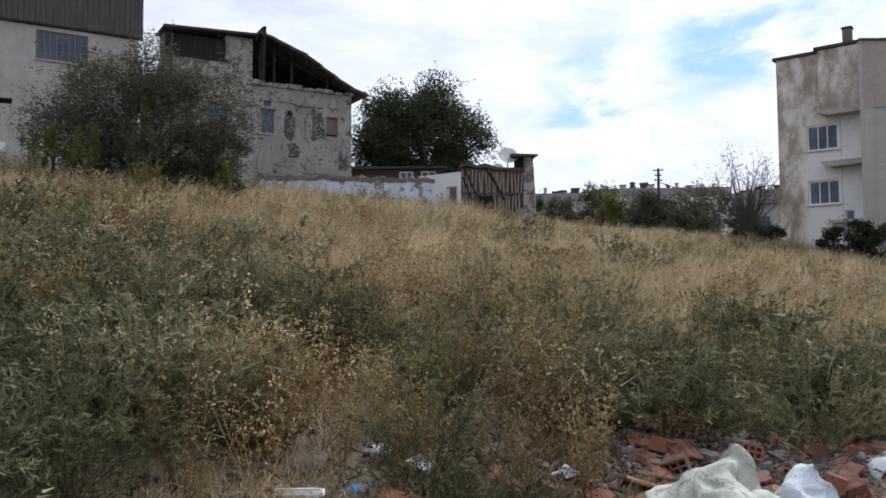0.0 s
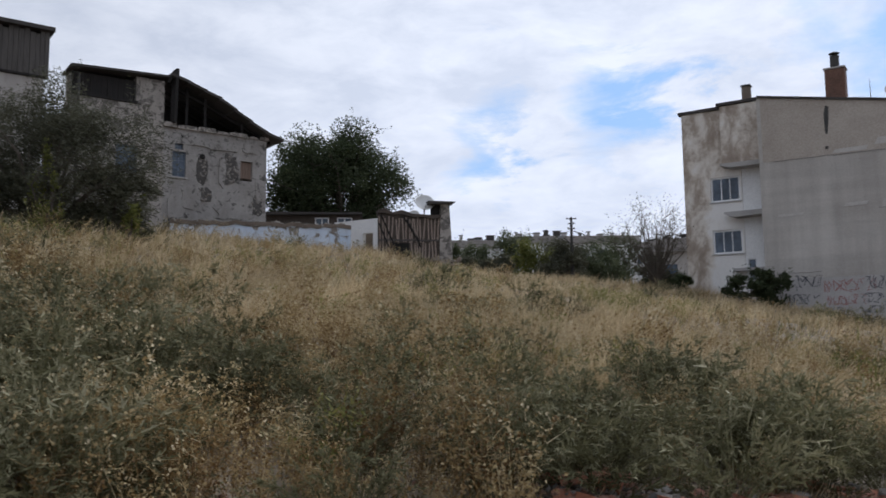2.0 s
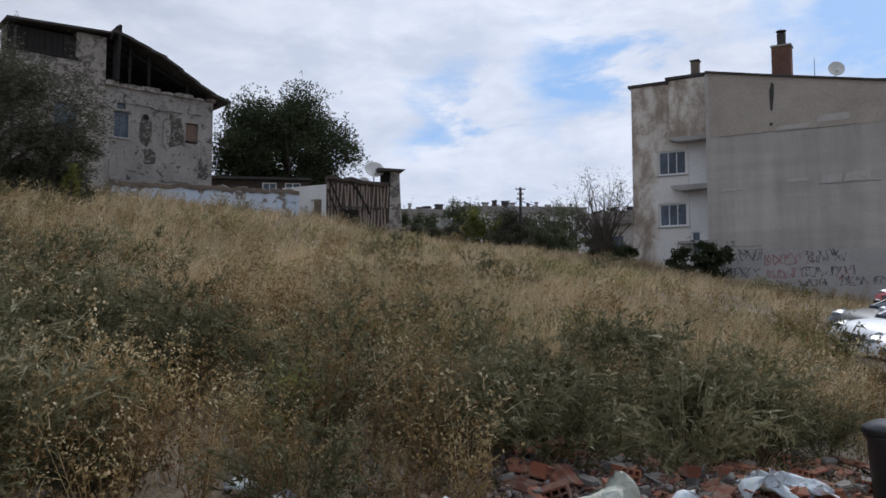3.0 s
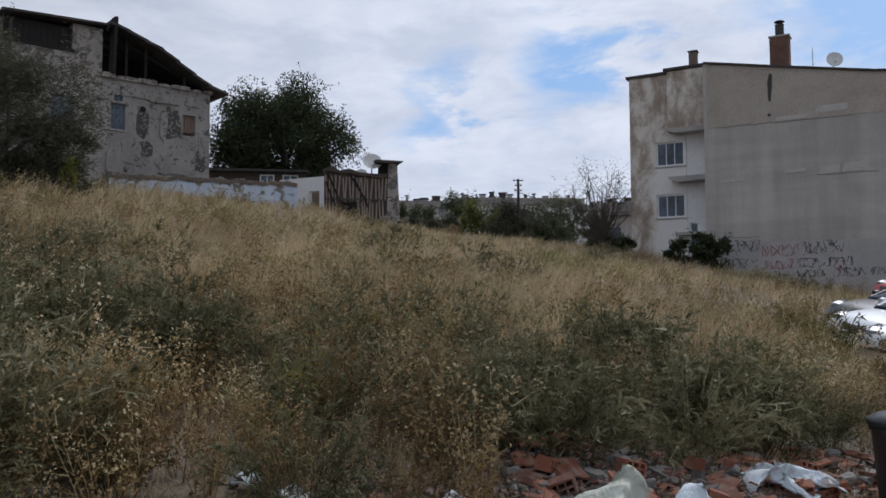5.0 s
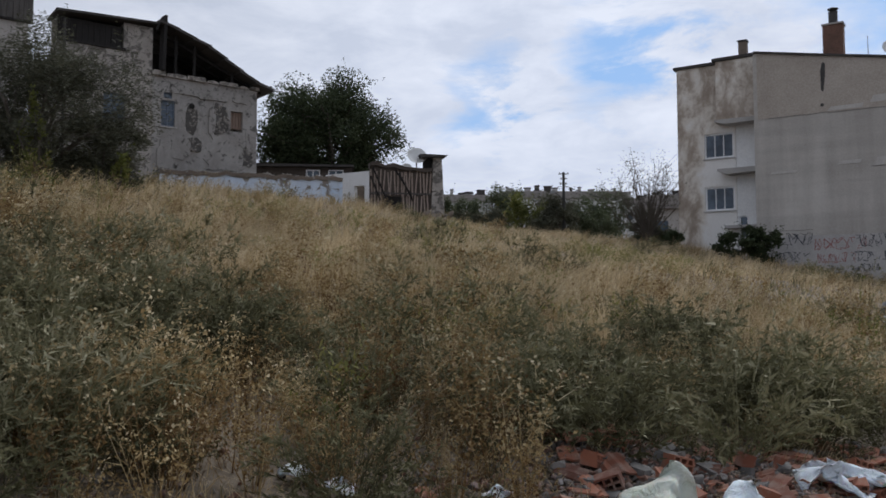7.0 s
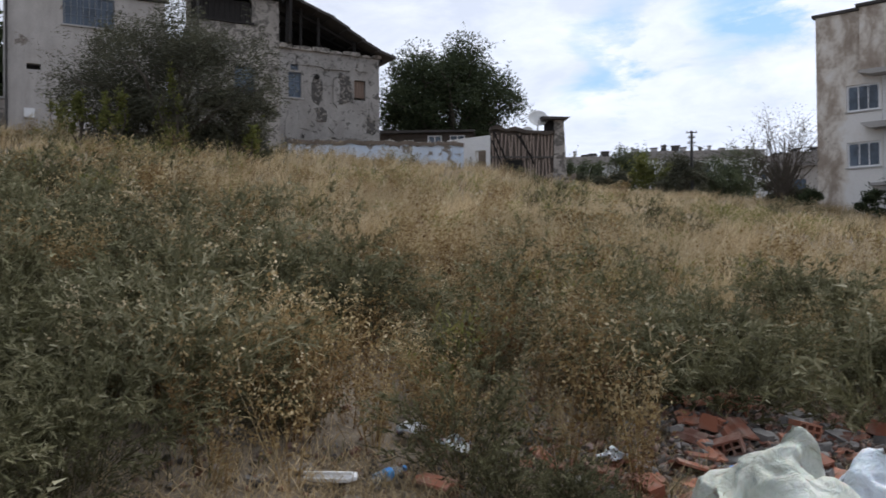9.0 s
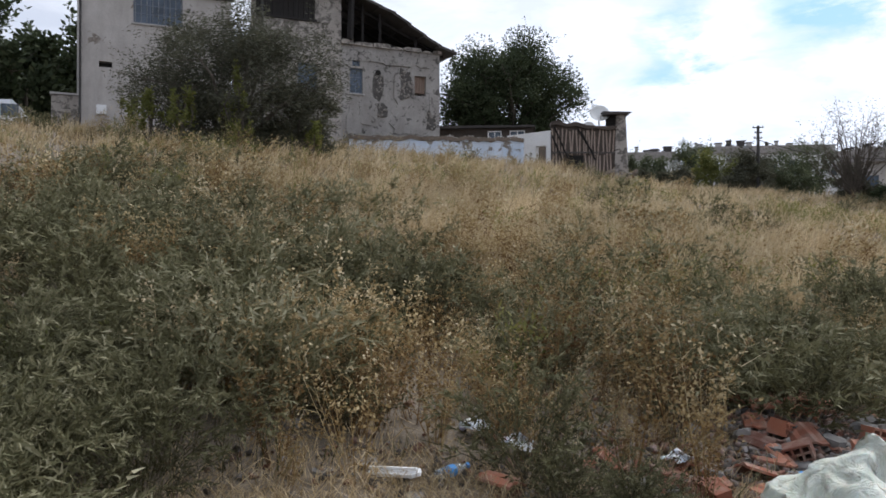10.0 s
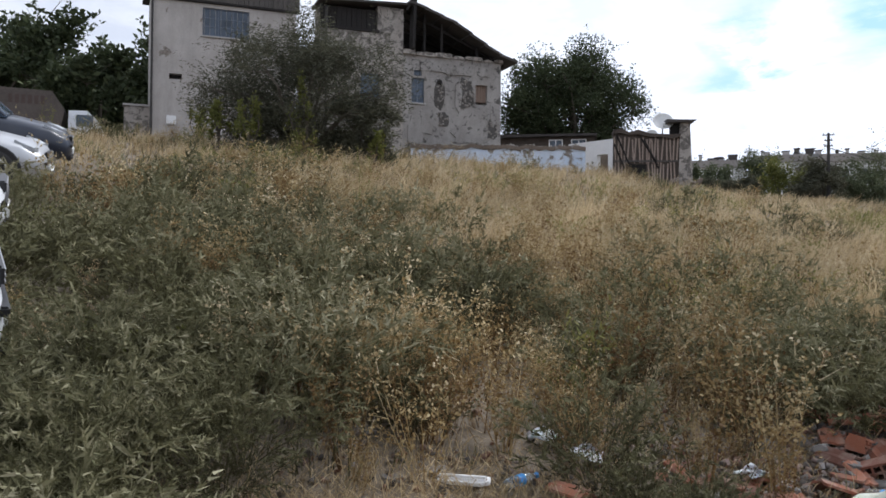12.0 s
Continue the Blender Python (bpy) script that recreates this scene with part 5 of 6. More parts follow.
def seed_weed(stems, twigs, per, leaf, spread):
    """A dried upright weed of height 1: branching stems whose twigs end in tight clusters of round seed husks."""
    a = R_.uniform(0, 2 * np.pi, stems)
    reach, hgt = spread * R_.uniform(0.1, 1.0, stems), R_.uniform(0.6, 1.0, stems)
    out = np.stack([np.cos(a) * reach, np.sin(a) * reach, hgt], 1)
    root = np.stack([np.cos(a), np.sin(a), np.zeros(stems)], 1) * 0.05
    ch = [strip(root, root + out, 0.005)]
    k = np.repeat(np.arange(stems), twigs)
    s = R_.uniform(0.12, 1.0, len(k)) ** 0.8
    foot = root[k] + out[k] * s[:, None]
    tip = foot + np.stack([R_.normal(size=len(k)) * 0.07, R_.normal(size=len(k)) * 0.07, R_.uniform(0.0, 0.12, len(k))], 1)
    ch.append(strip(foot, tip, 0.003))
    p = np.repeat(tip, per, 0) + R_.normal(size=(len(k) * per, 3)) * 0.016
    ch.append(leaves(p, R_.uniform(0.6, 1.4, len(p)) * leaf, 0.75, 0.2))
    v, t = merge(ch)
    return v, t, np.clip(v[:, 2], 0, 1)


def weeds(name, rows, base, groups, per, r0, r1, s0, s1, templates, mat, label, k=3.0, wide=None):
    """Weeds in groups: each group shares its vigour, so that mounds and hollows form."""
    x, y = field(groups, r0, r1)
    p = np.clip(base * (0.2 + 1.6 * clump(x, y, 0.9, k)) + blobs(x, y, rows) * 0.8 - 1.2 * blobs(x, y, BARE), 0, 1)
    ok = R_.uniform(0, 1, groups) < p
    x, y = x[ok], y[ok]
    if not len(x):
        return None
    vig = np.repeat(R_.uniform(0.5, 1.35, len(x)), per)
    wide = wide or 0.16 + 0.012 * r1
    x = np.repeat(x, per) + R_.normal(size=len(x) * per) * wide
    y = np.repeat(y, per) + R_.normal(size=len(y) * per) * wide
    ok = R_.uniform(0, 1, len(x)) > blobs(x, y, BARE)
    x, y, vig = x[ok], y[ok], vig[ok]
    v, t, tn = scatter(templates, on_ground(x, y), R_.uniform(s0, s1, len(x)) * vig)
    return tagged(tri_mesh(name, v, t, mat, tn), label, "weeds", kind="stuff")


sage_near = [frond_bush(42, 8, 9, 0.044, 0.75, 0.3) for _ in range(5)]
sage_fine = [frond_bush(26, 7, 7, 0.058, 0.8, 0.3) for _ in range(6)]
sage_far = [frond_bush(17, 5, 5, 0.09, 0.75, 0.3) for _ in range(6)]
leafy_far = [bushy_weed(12, 16, 0.08, 0.6, 0.2, 0.3) for _ in range(5)]
amber_fine = [seed_weed(10, 12, 4, 0.0245, 0.42) for _ in range(7)]
amber_far = [seed_weed(9, 8, 3, 0.034, 0.38) for _ in range(6)]
stalk = [bushy_weed(5, 30, 0.024, 0.25, 0.05, 0.45) for _ in range(4)]
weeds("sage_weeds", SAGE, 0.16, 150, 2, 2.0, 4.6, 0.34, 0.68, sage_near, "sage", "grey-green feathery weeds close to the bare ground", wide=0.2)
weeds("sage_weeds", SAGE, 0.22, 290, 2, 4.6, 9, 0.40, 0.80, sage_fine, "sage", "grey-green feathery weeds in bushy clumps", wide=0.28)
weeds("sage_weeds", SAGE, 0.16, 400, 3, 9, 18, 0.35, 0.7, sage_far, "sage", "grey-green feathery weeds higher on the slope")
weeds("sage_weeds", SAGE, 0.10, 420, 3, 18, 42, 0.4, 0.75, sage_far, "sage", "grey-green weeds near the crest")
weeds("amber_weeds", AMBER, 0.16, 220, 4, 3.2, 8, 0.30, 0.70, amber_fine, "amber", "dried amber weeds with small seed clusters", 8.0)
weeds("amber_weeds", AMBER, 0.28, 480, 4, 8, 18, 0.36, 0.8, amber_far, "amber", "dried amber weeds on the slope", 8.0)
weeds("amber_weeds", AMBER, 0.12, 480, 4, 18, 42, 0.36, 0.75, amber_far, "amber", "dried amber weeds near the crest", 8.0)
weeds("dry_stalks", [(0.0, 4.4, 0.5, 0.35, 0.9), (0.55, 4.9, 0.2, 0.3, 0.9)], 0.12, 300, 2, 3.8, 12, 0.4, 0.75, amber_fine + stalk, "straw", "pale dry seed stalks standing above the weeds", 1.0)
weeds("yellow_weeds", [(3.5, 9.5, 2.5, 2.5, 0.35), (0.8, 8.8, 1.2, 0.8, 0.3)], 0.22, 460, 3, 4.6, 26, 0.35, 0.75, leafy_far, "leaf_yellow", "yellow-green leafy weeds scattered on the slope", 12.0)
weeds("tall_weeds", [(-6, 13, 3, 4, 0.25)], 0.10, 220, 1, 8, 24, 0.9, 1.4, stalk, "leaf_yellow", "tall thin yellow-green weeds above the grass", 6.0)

# straw litter on the bare ground in front
x, y = field(90000, 2.0, 6.5)
ok = R_.uniform(0, 1, len(x)) < np.clip(0.15 + 0.9 * blobs(x, y, BARE) * (x < 0.3) + 0.2 * blobs(x, y, BARE), 0, 1)
x, y = x[ok], y[ok]
v, t = blades(on_ground(x, y) + [0, 0, 0.03], R_.uniform(0.03, 0.13, len(x)), R_.uniform(0.002, 0.006, len(x)), R_.normal(size=(len(x), 2)) * 1.2, np.full(len(x), 0.4))
v[:, 2] = np.maximum(v[:, 2], ground_z(v[:, 0], v[:, 1]) + 0.004)
tagged(tri_mesh("straw_litter", v, t, "straw", np.repeat(R_.uniform(-0.1, 0.45, len(x)), 5)), "loose bits of straw lying on bare soil", "litter", kind="stuff")


# ---- trees and shrubs ----
def tree(name, x, y, h_trunk, crown, n_limbs, n_leaf, leaf, mat, label, seed, droop=0.0, bare=1.0, z=None, aspect=0.5, clumps=26, cat="tree", wisp=1.0):
    """A tapered trunk, limbs reaching into an uneven crown, and many small leaves in clumps with gaps."""
    g = np.random.RandomState(seed)
    cx, cy, cz = crown
    z0 = gz(x, y) - 0.1 if z is None else z
    o = thing(name, pose(x, y, z0), label, cat)
    bm = bmesh.new()
    tr = 0.035 * (h_trunk + cz) * bare
    tube(bm, [(0, 0, 0), (0.05, 0.02, h_trunk * 0.5), (0.02, -0.04, h_trunk), (0.1, 0.05, h_trunk + cz * 0.6)], [tr * 1.3, tr, tr * 0.8, tr * 0.25], 8)
    cent = []
    for i in range(clumps):
        d = g.normal(size=3)
        d /= np.linalg.norm(d)
        r = g.uniform(0.45, 1.0)
        c = np.array([d[0] * cx, d[1] * cy, d[2] * cz]) * r * 0.5 + [0, 0, h_trunk + cz * 0.5]
        cent.append(c)
    for i in range(n_limbs):
        c = cent[i % clumps]
        s = np.array([0, 0, h_trunk * g.uniform(0.6, 1.1)])
        m_ = (s + c) / 2 + g.normal(size=3) * 0.08 * cz + [0, 0, 0.06 * cz]
        tube(bm, [s, m_, c], [tr * 0.45, tr * 0.26, tr * 0.08], 5)
        for _ in range(3):
            e = c + g.normal(size=3) * [cx, cy, cz] * 0.11 * wisp
            tube(bm, [m_ * 0.3 + c * 0.7, e], [tr * 0.12, tr * 0.04], 4)
    part("trunk", bm, "bark", o)
    if n_leaf:
        per = n_leaf // clumps
        P = []
        for c in cent:
            k = g.normal(size=(per, 3))
            k *= (g.uniform(0, 1, per) ** 0.45 / np.linalg.norm(k, axis=1))[:, None]
            k *= np.array([cx, cy, cz]) * g.uniform(0.10, 0.17)
            k[:, 2] -= droop * np.abs(k[:, 0]) + droop * g.uniform(0, 0.3, per)
            P.append(c + k)
            tips = c + g.normal(size=(5, 3)) * np.array([cx, cy, cz]) * 0.12 * wisp   # straggling twigs
            for tp in tips:
                f = g.uniform(0.3, 1.15, (per // 22, 1))
                P.append(c + (tp - c) * f * 1.1 + g.normal(size=(per // 22, 3)) * 0.05)
        P = np.concatenate(P)
        P = P[P[:, 2] > 0.05]
        v, t = leaves(P, g.uniform(0.6, 1.3, len(P)) * leaf, aspect, 0.1 - droop)
        c_ = tri_mesh("crown", v, t, mat, np.repeat(np.clip(0.3 + 0.3 * g.normal(size=len(P)) * 0.4, 0, 0.6), 4))
        c_.parent = o
    return o


tree("broadleaf_tree", -8.2, 44.5, 0.7, (7.6, 6.2, 6.7), 26, 62000, 0.15, "leaf_dark", "dense dark green broadleaf tree behind the ruined house", 3, clumps=130, wisp=0.75)
# feathery grey bush before the tall house
tree("feathery_bush", -11.8, 21.2, 0.0, (6.3, 3.6, 4.4), 24, 58000, 0.12, "leaf_bush", "large feathery grey-green bush before the houses", 12, 0.35, aspect=0.2, clumps=115, cat="bush", wisp=0.7)
tree("feathery_bush", -10.2, 21.9, 0.0, (2.5, 2.2, 2.1), 10, 16000, 0.12, "leaf_bush", "lower end of the feathery grey-green bush", 9, 0.3, aspect=0.2, clumps=30, cat="bush", wisp=0.7)
for i, (x, y, h) in enumerate(((-12.2, 19.2, 1.9), (-10.9, 19.9, 2.2), (-13.4, 19.6, 1.5), (-9.3, 21.0, 1.2), (-16.2, 22.6, 1.5))):
    tree("sapling", x, y, 0.2, (0.7, 0.7, h), 8, 800, 0.10, "leaf_yellow", "tall yellow-green weedy sapling", 20 + i, clumps=10, cat="sapling")
for i, (x, y, c) in enumerate(((-34, 33, (9, 6, 7.5)), (-29, 36, (8, 6, 6.6)), (-25.5, 37.5, (6, 5, 6.2)), (-39, 38, (9, 7, 8.0)), (-23.5, 33, (3.6, 3.4, 4.8)), (-28.0, 31.5, (5, 4, 5.0)))):
    tree("dark_tree", x, y, 0.4, c, 14, 10000, 0.34, "leaf_dark", "dark green trees behind the parked vehicles", 40 + i, clumps=26)
# hedge and shrubs of the crest
for i, (x, y, c, m) in enumerate(((1.6, 58, (3.6, 3, 4.2), "leaf_hedge"), (-0.8, 58, (2.6, 3, 3.6), "leaf_hedge"), (5.4, 56, (4.2, 3, 3.5), "leaf_bush"), (8.8, 58, (3.6, 3, 3.9), "leaf_hedge"), (2.9, 52, (2.9, 2.6, 3.3), "leaf_yellow"), (-2.4, 56, (2.2, 2.4, 3.0), "leaf_hedge"),
                                  (4.6, 50, (3.0, 2.6, 2.9), "leaf_bush"), (7.0, 52, (3.4, 2.6, 3.0), "leaf_hedge"), (9.2, 45.2, (2.6, 2.0, 1.9), "leaf_bush"), (-1.4, 46, (1.6, 1.4, 1.5), "leaf_bush"), (0.6, 50, (2.0, 1.6, 2.0), "leaf_bush"))):
    tree("shrub", x, y, 0.1, c, 10, 8000, 0.135, m, {"leaf_hedge": "dark green shrub on the crest", "leaf_bush": "grey-olive shrub on the crest", "leaf_yellow": "yellow-green shrub on the crest"}[m], 60 + i, z=gz(x, y) - 0.7, clumps=34, cat="shrub", wisp=1.2)
tree("bare_tree", 8.9, 44.4, 0.5, (4.6, 3.0, 4.6), 64, 2400, 0.09, "leaf_bush", "nearly bare small tree with a few leaves", 80, bare=0.55, clumps=64)
for i, (x, y, c) in enumerate(((11.9, 38.6, (2.6, 1.4, 1.7)), (12.9, 38.4, (1.5, 1.2, 1.7)), (9.6, 42.0, (1.0, 0.9, 1.0)))):
    tree("hedge_bush", x, y, 0.1, c, 6, 4500, 0.13, "leaf_dark", "dark green bush by the apartment block", 90 + i, clumps=16, cat="bush")


# ---- vehicles ----
def loft(stations):
    """A body skin from cross sections: (x, half width, bottom, shoulder, top, top half width)."""
    bm = bmesh.new()
    rings = []
    for x, w, zb, zs, zt, wt in stations:
        half = [(0.0, zb), (w * 0.82, zb), (w * 0.97, zb + 0.1), (w, (zb + zs) / 2), (w * 0.98, zs), (wt + (w - wt) * 0.35, zs + (zt - zs) * 0.62), (wt * 0.9, zt - 0.012), (wt * 0.5, zt), (0.0, zt)]
        ring = [(x, a, b) for a, b in half] + [(x, -a, b) for a, b in half[-2:0:-1]]
        rings.append([bm.verts.new(p) for p in ring])
    n = len(rings[0])
    for a, b in zip(rings, rings[1:]):
        for i in range(n):
            j = (i + 1) % n
            bm.faces.new((a[i], a[j], b[j], b[i]))
    bm.faces.new(rings[0])
    bm.faces.new(rings[-1][::-1])
    bmesh.ops.recalc_face_normals(bm, faces=bm.faces)
    return bm


def car(name, m, paint, label, length=4.3, width=1.72, height=1.44, hood=0.92, wheel=0.31, suv=0.0):
    """A car facing +x, its front wheels' axle near x = length/2 - 0.85, standing at z = 0."""
    o = thing(name, m, label, "car")
    L, W = length / 2, width / 2
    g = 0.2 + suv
    h = hood + suv
    body = part("body", loft([
        (-L, W * 0.80, g + 0.12, h - 0.25, h - 0.08, W * 0.72), (-L + 0.1, W * 0.93, g + 0.02, h - 0.15, h + 0.03, W * 0.78),
        (-L + 0.6, W, g, h - 0.1, h + 0.06, W * 0.8), (-0.3, W, g, h - 0.08, h + 0.04, W * 0.85), (0.75, W, g, h - 0.1, h + 0.02, W * 0.84),
        (L - 0.9, W, g, h - 0.14, h - 0.03, W * 0.80), (L - 0.35, W * 0.96, g, h - 0.22, h - 0.13, W * 0.74), (L - 0.1, W * 0.86, g + 0.02, h - 0.34, h - 0.24, W * 0.64),
        (L - 0.02, W * 0.72, g + 0.05, h - 0.42, h - 0.36, W * 0.52), (L, W * 0.6, g + 0.1, h - 0.46, h - 0.42, W * 0.45)]), paint, o)
    smooth(body)
    H = height + suv
    smooth(part("greenhouse", loft([(-L + 0.25, W * 0.84, h - 0.05, h, h + 0.04, W * 0.74), (-L + 0.75, W * 0.86, h - 0.05, h + 0.12, H - 0.12, W * 0.64), (-L + 1.3, W * 0.87, h - 0.05, h + 0.14, H - 0.02, W * 0.66),
                                    (0.0, W * 0.87, h - 0.05, h + 0.14, H - 0.03, W * 0.66), (0.3, W * 0.86, h - 0.05, h + 0.1, H - 0.1, W * 0.65), (1.05, W * 0.84, h - 0.06, h, h + 0.03, W * 0.72)]), "pane", o, "dark car glass"))
    smooth(part("roof", loft([(-L + 0.72, W * 0.66, H - 0.13, H - 0.12, H - 0.1, W * 0.5), (-L + 1.3, W * 0.68, H - 0.05, H - 0.03, H, W * 0.55), (0.0, W * 0.68, H - 0.06, H - 0.04, H - 0.01, W * 0.55), (0.34, W * 0.66, H - 0.13, H - 0.12, H - 0.1, W * 0.5)]), paint, o))
    for s in (-1, 1):
        part("windscreen_pillar", tube(bmesh.new(), [(1.02, s * W * 0.8, h), (0.32, s * W * 0.67, H - 0.1)], [0.035, 0.03], 6), paint, o)
        part("middle_pillar", tube(bmesh.new(), [(-0.35, s * W * 0.87, h), (-0.4, s * W * 0.69, H - 0.06)], [0.035, 0.03], 6), "black_plastic", o)
        part("door_line", boxed(-0.36, -0.348, s * W * 1.0 - 0.004, s * W * 1.0 + 0.004, g + 0.1, h - 0.1), "black_plastic", o)
        part("door_handle", boxed(-0.2, -0.05, s * W - 0.02, s * W + 0.025, h - 0.2, h - 0.165, bevel=0.008), paint, o)
        part("side_strip", boxed(-L + 0.5, L - 0.9, s * (W + 0.012) - 0.012, s * (W + 0.012) + 0.012, g + 0.28, g + 0.34, bevel=0.005), "black_plastic", o)
        mir = part("wing_mirror", loft([(0.55, 0.04, -0.04, 0.02, 0.06, 0.03), (0.62, 0.09, -0.06, 0.03, 0.09, 0.07), (0.7, 0.05, -0.04, 0.02, 0.06, 0.04)]), paint, o)
        mir.location = (0, s * (W + 0.06), h + 0.08)
        hl = part("headlight", loft([(-0.26, 0.03, -0.02, 0.02, 0.05, 0.02), (-0.1, 0.11, -0.055, 0.02, 0.07, 0.09), (0.03, 0.13, -0.06, 0.01, 0.05, 0.1), (0.09, 0.08, -0.05, 0.0, 0.02, 0.05)]), "lamp_glass", o, "clear headlight")
        hl.matrix_local = pose(L - 0.22, s * W * 0.68, h - 0.235, 0, 14, s * -18)
        part("lamp_bowl", lathe(bmesh.new(), [(0.02, 0), (0.05, 0.03), (0.055, 0.04), (0.02, 0.05)], 12, pose(0.03, 0, 0, 0, 90, 0)), "rim", hl)
        part("fog_lamp", lathe(bmesh.new(), [(0.055, 0), (0.07, 0.03), (0.04, 0.04)], 12, pose(L - 0.1, s * W * 0.62, g + 0.17, 0, 90, 0)), "black_plastic", o)
        part("tail_light", boxed(-L - 0.005, -L + 0.12, s * W * 0.72 - 0.12, s * W * 0.72 + 0.12, h - 0.3, h - 0.12, bevel=0.02), "car_red", o)
        for xw in (L - 0.72, -L + 0.8):
            arch = part("wheel_arch", lathe(bmesh.new(), [(wheel + 0.07, -0.012), (wheel + 0.085, 0.0), (wheel + 0.07, 0.012)], 24, pose(xw, s * (W - 0.01), wheel, 90)), "black_plastic", o)
            tyre = part("wheel", lathe(bmesh.new(), [(wheel * 0.6, -0.1), (wheel * 0.92, -0.105), (wheel, -0.07), (wheel, 0.07), (wheel * 0.92, 0.105), (wheel * 0.6, 0.1)], 26, pose(xw, s * (W - 0.07), wheel, 90)), "rubber", o, "black tyre with alloy rim")
            smooth(tyre)
            part("rim", lathe(bmesh.new(), [(wheel * 0.66, -0.02), (wheel * 0.69, 0.0), (wheel * 0.64, 0.012), (wheel * 0.6, -0.015)], 24, pose(xw, s * (W + 0.04), wheel, 90)), "rim", tyre)
            for k in range(7):
                a = 2 * math.pi * k / 7
                part("spoke", tube(bmesh.new(), [(xw, s * (W + 0.035), wheel), (xw + wheel * 0.66 * math.cos(a), s * (W + 0.045), wheel + wheel * 0.66 * math.sin(a))], [0.035, 0.022], 5), "rim", tyre)
    part("grille", boxed(L - 0.06, L + 0.012, -W * 0.4, W * 0.4, h - 0.40, h - 0.29, bevel=0.015), "black_plastic", o, "dark grille")
    for k in range(3):
        part("grille_bar", boxed(L + 0.012, L + 0.02, -W * 0.36, W * 0.36, h - 0.385 + k * 0.032, h - 0.375 + k * 0.032), "rim", o)
    part("bumper_lip", boxed(L - 0.16, L + 0.03, -W * 0.66, W * 0.66, g + 0.0, g + 0.09, bevel=0.03), "black_plastic", o)
    part("bumper_trim", boxed(L - 0.12, L + 0.025, -W * 0.72, W * 0.72, g + 0.24, g + 0.29, bevel=0.012), "black_plastic", o)
    part("number_plate", boxed(L + 0.005, L + 0.035, -0.26, 0.26, g + 0.1, g + 0.2, bevel=0.004), "white_paint", o)
    part("underbody", boxed(-L + 0.3, L - 0.3, -W * 0.8, W * 0.8, g - 0.02, g + 0.05), "black_plastic", o)
    return o


def stand(x, y, turn, front=0.0):
    """A pose on the slope, turned about z; front moves the place back along the vehicle by that many metres."""
    c, s = math.cos(radians(turn)), math.sin(radians(turn))
    x, y = x - c * front, y - s * front
    n = Vector((0.147, -0.137, 1.0)).normalized()
    fx = Vector((c, s, 0))
    fx = (fx - n * fx.dot(n)).normalized()
    m = Matrix((fx, n.cross(fx), n)).transposed().to_4x4()
    m.translation = (x, y, gz(x, y))
    return m


car("parked_car", stand(6.75, 12.4, 208, 2.05), "car_silver", "silver saloon car parked on the dirt verge")
car("parked_car", stand(7.05, 14.2, 200, 2.05), "car_white", "white hatchback parked beside a silver saloon")
car("parked_car", stand(8.3, 17.0, 196, 2.05), "car_black", "black saloon car with pale bonnet strip", hood=0.95)
car("parked_car", stand(12.1, 22.3, 190, 2.0), "car_red", "red car parked near the graffiti wall", hood=0.95)
car("parked_car", stand(5.0, 7.6, 212, 2.05), "car_black", "black car parked at the edge of the rubble")
car("parked_car", stand(-10.87, 11.0, 38, 2.1), "car_silver", "silver car with dark side strip parked in weeds", wheel=0.33)
car("parked_suv", stand(-11.92, 12.67, 42, 2.1), "car_navy", "dark navy blue compact van parked on the slope", length=4.2, height=1.65, suv=0.14, wheel=0.34)
car("parked_car", stand(-3.85, 3.46, 50, 2.1), "car_white", "white car parked at the foot of the slope")
car("parked_car", stand(-6.35, 5.85, 46, 2.1), "car_white", "white car parked further up the slope edge")

truck = thing("lorry", pose(-26.3, 27.9, gz(-26.3, 27.9) - 0.5, 0, 0, 40), "small white-cab lorry with brown tarpaulin body", "lorry")
part("cargo_body", prism([(-5.4, 0.9), (-0.35, 0.9), (-0.12, 2.0), (-0.6, 2.72), (-5.4, 2.82)], -1.05, 1.05), "tarp", truck, "brown tarpaulin-covered load body")
for i in range(12):
    if i not in (4, 5):
        part("lettering_bar", boxed(-3.6 + i * 0.235, -3.45 + i * 0.235, -1.06, -1.045, 2.15, 2.5), "letter_dark", truck)
part("cargo_rail", boxed(-5.4, -0.3, -1.09, 1.09, 0.8, 0.92, bevel=0.01), "iron", truck)
cab = part("cab", loft([(0.0, 0.95, 0.7, 1.4, 2.05, 0.8), (0.7, 0.97, 0.7, 1.4, 2.08, 0.82), (1.05, 0.96, 0.7, 1.35, 1.75, 0.82), (1.35, 0.95, 0.7, 1.2, 1.28, 0.86), (1.42, 0.9, 0.75, 1.1, 1.15, 0.8)]), "car_white", truck, "white lorry cab")
part("cab_window", boxed(0.3, 0.95, -0.975, 0.975, 1.35, 1.85, bevel=0.03), "pane", cab)
part("cab_stripe", prism([(0.15, 1.2), (1.2, 0.98), (1.25, 1.03), (0.2, 1.27)], -0.99, 0.99), "car_navy", cab)
part("chassis", boxed(-5.2, 1.2, -0.45, 0.45, 0.55, 0.8), "iron", truck)
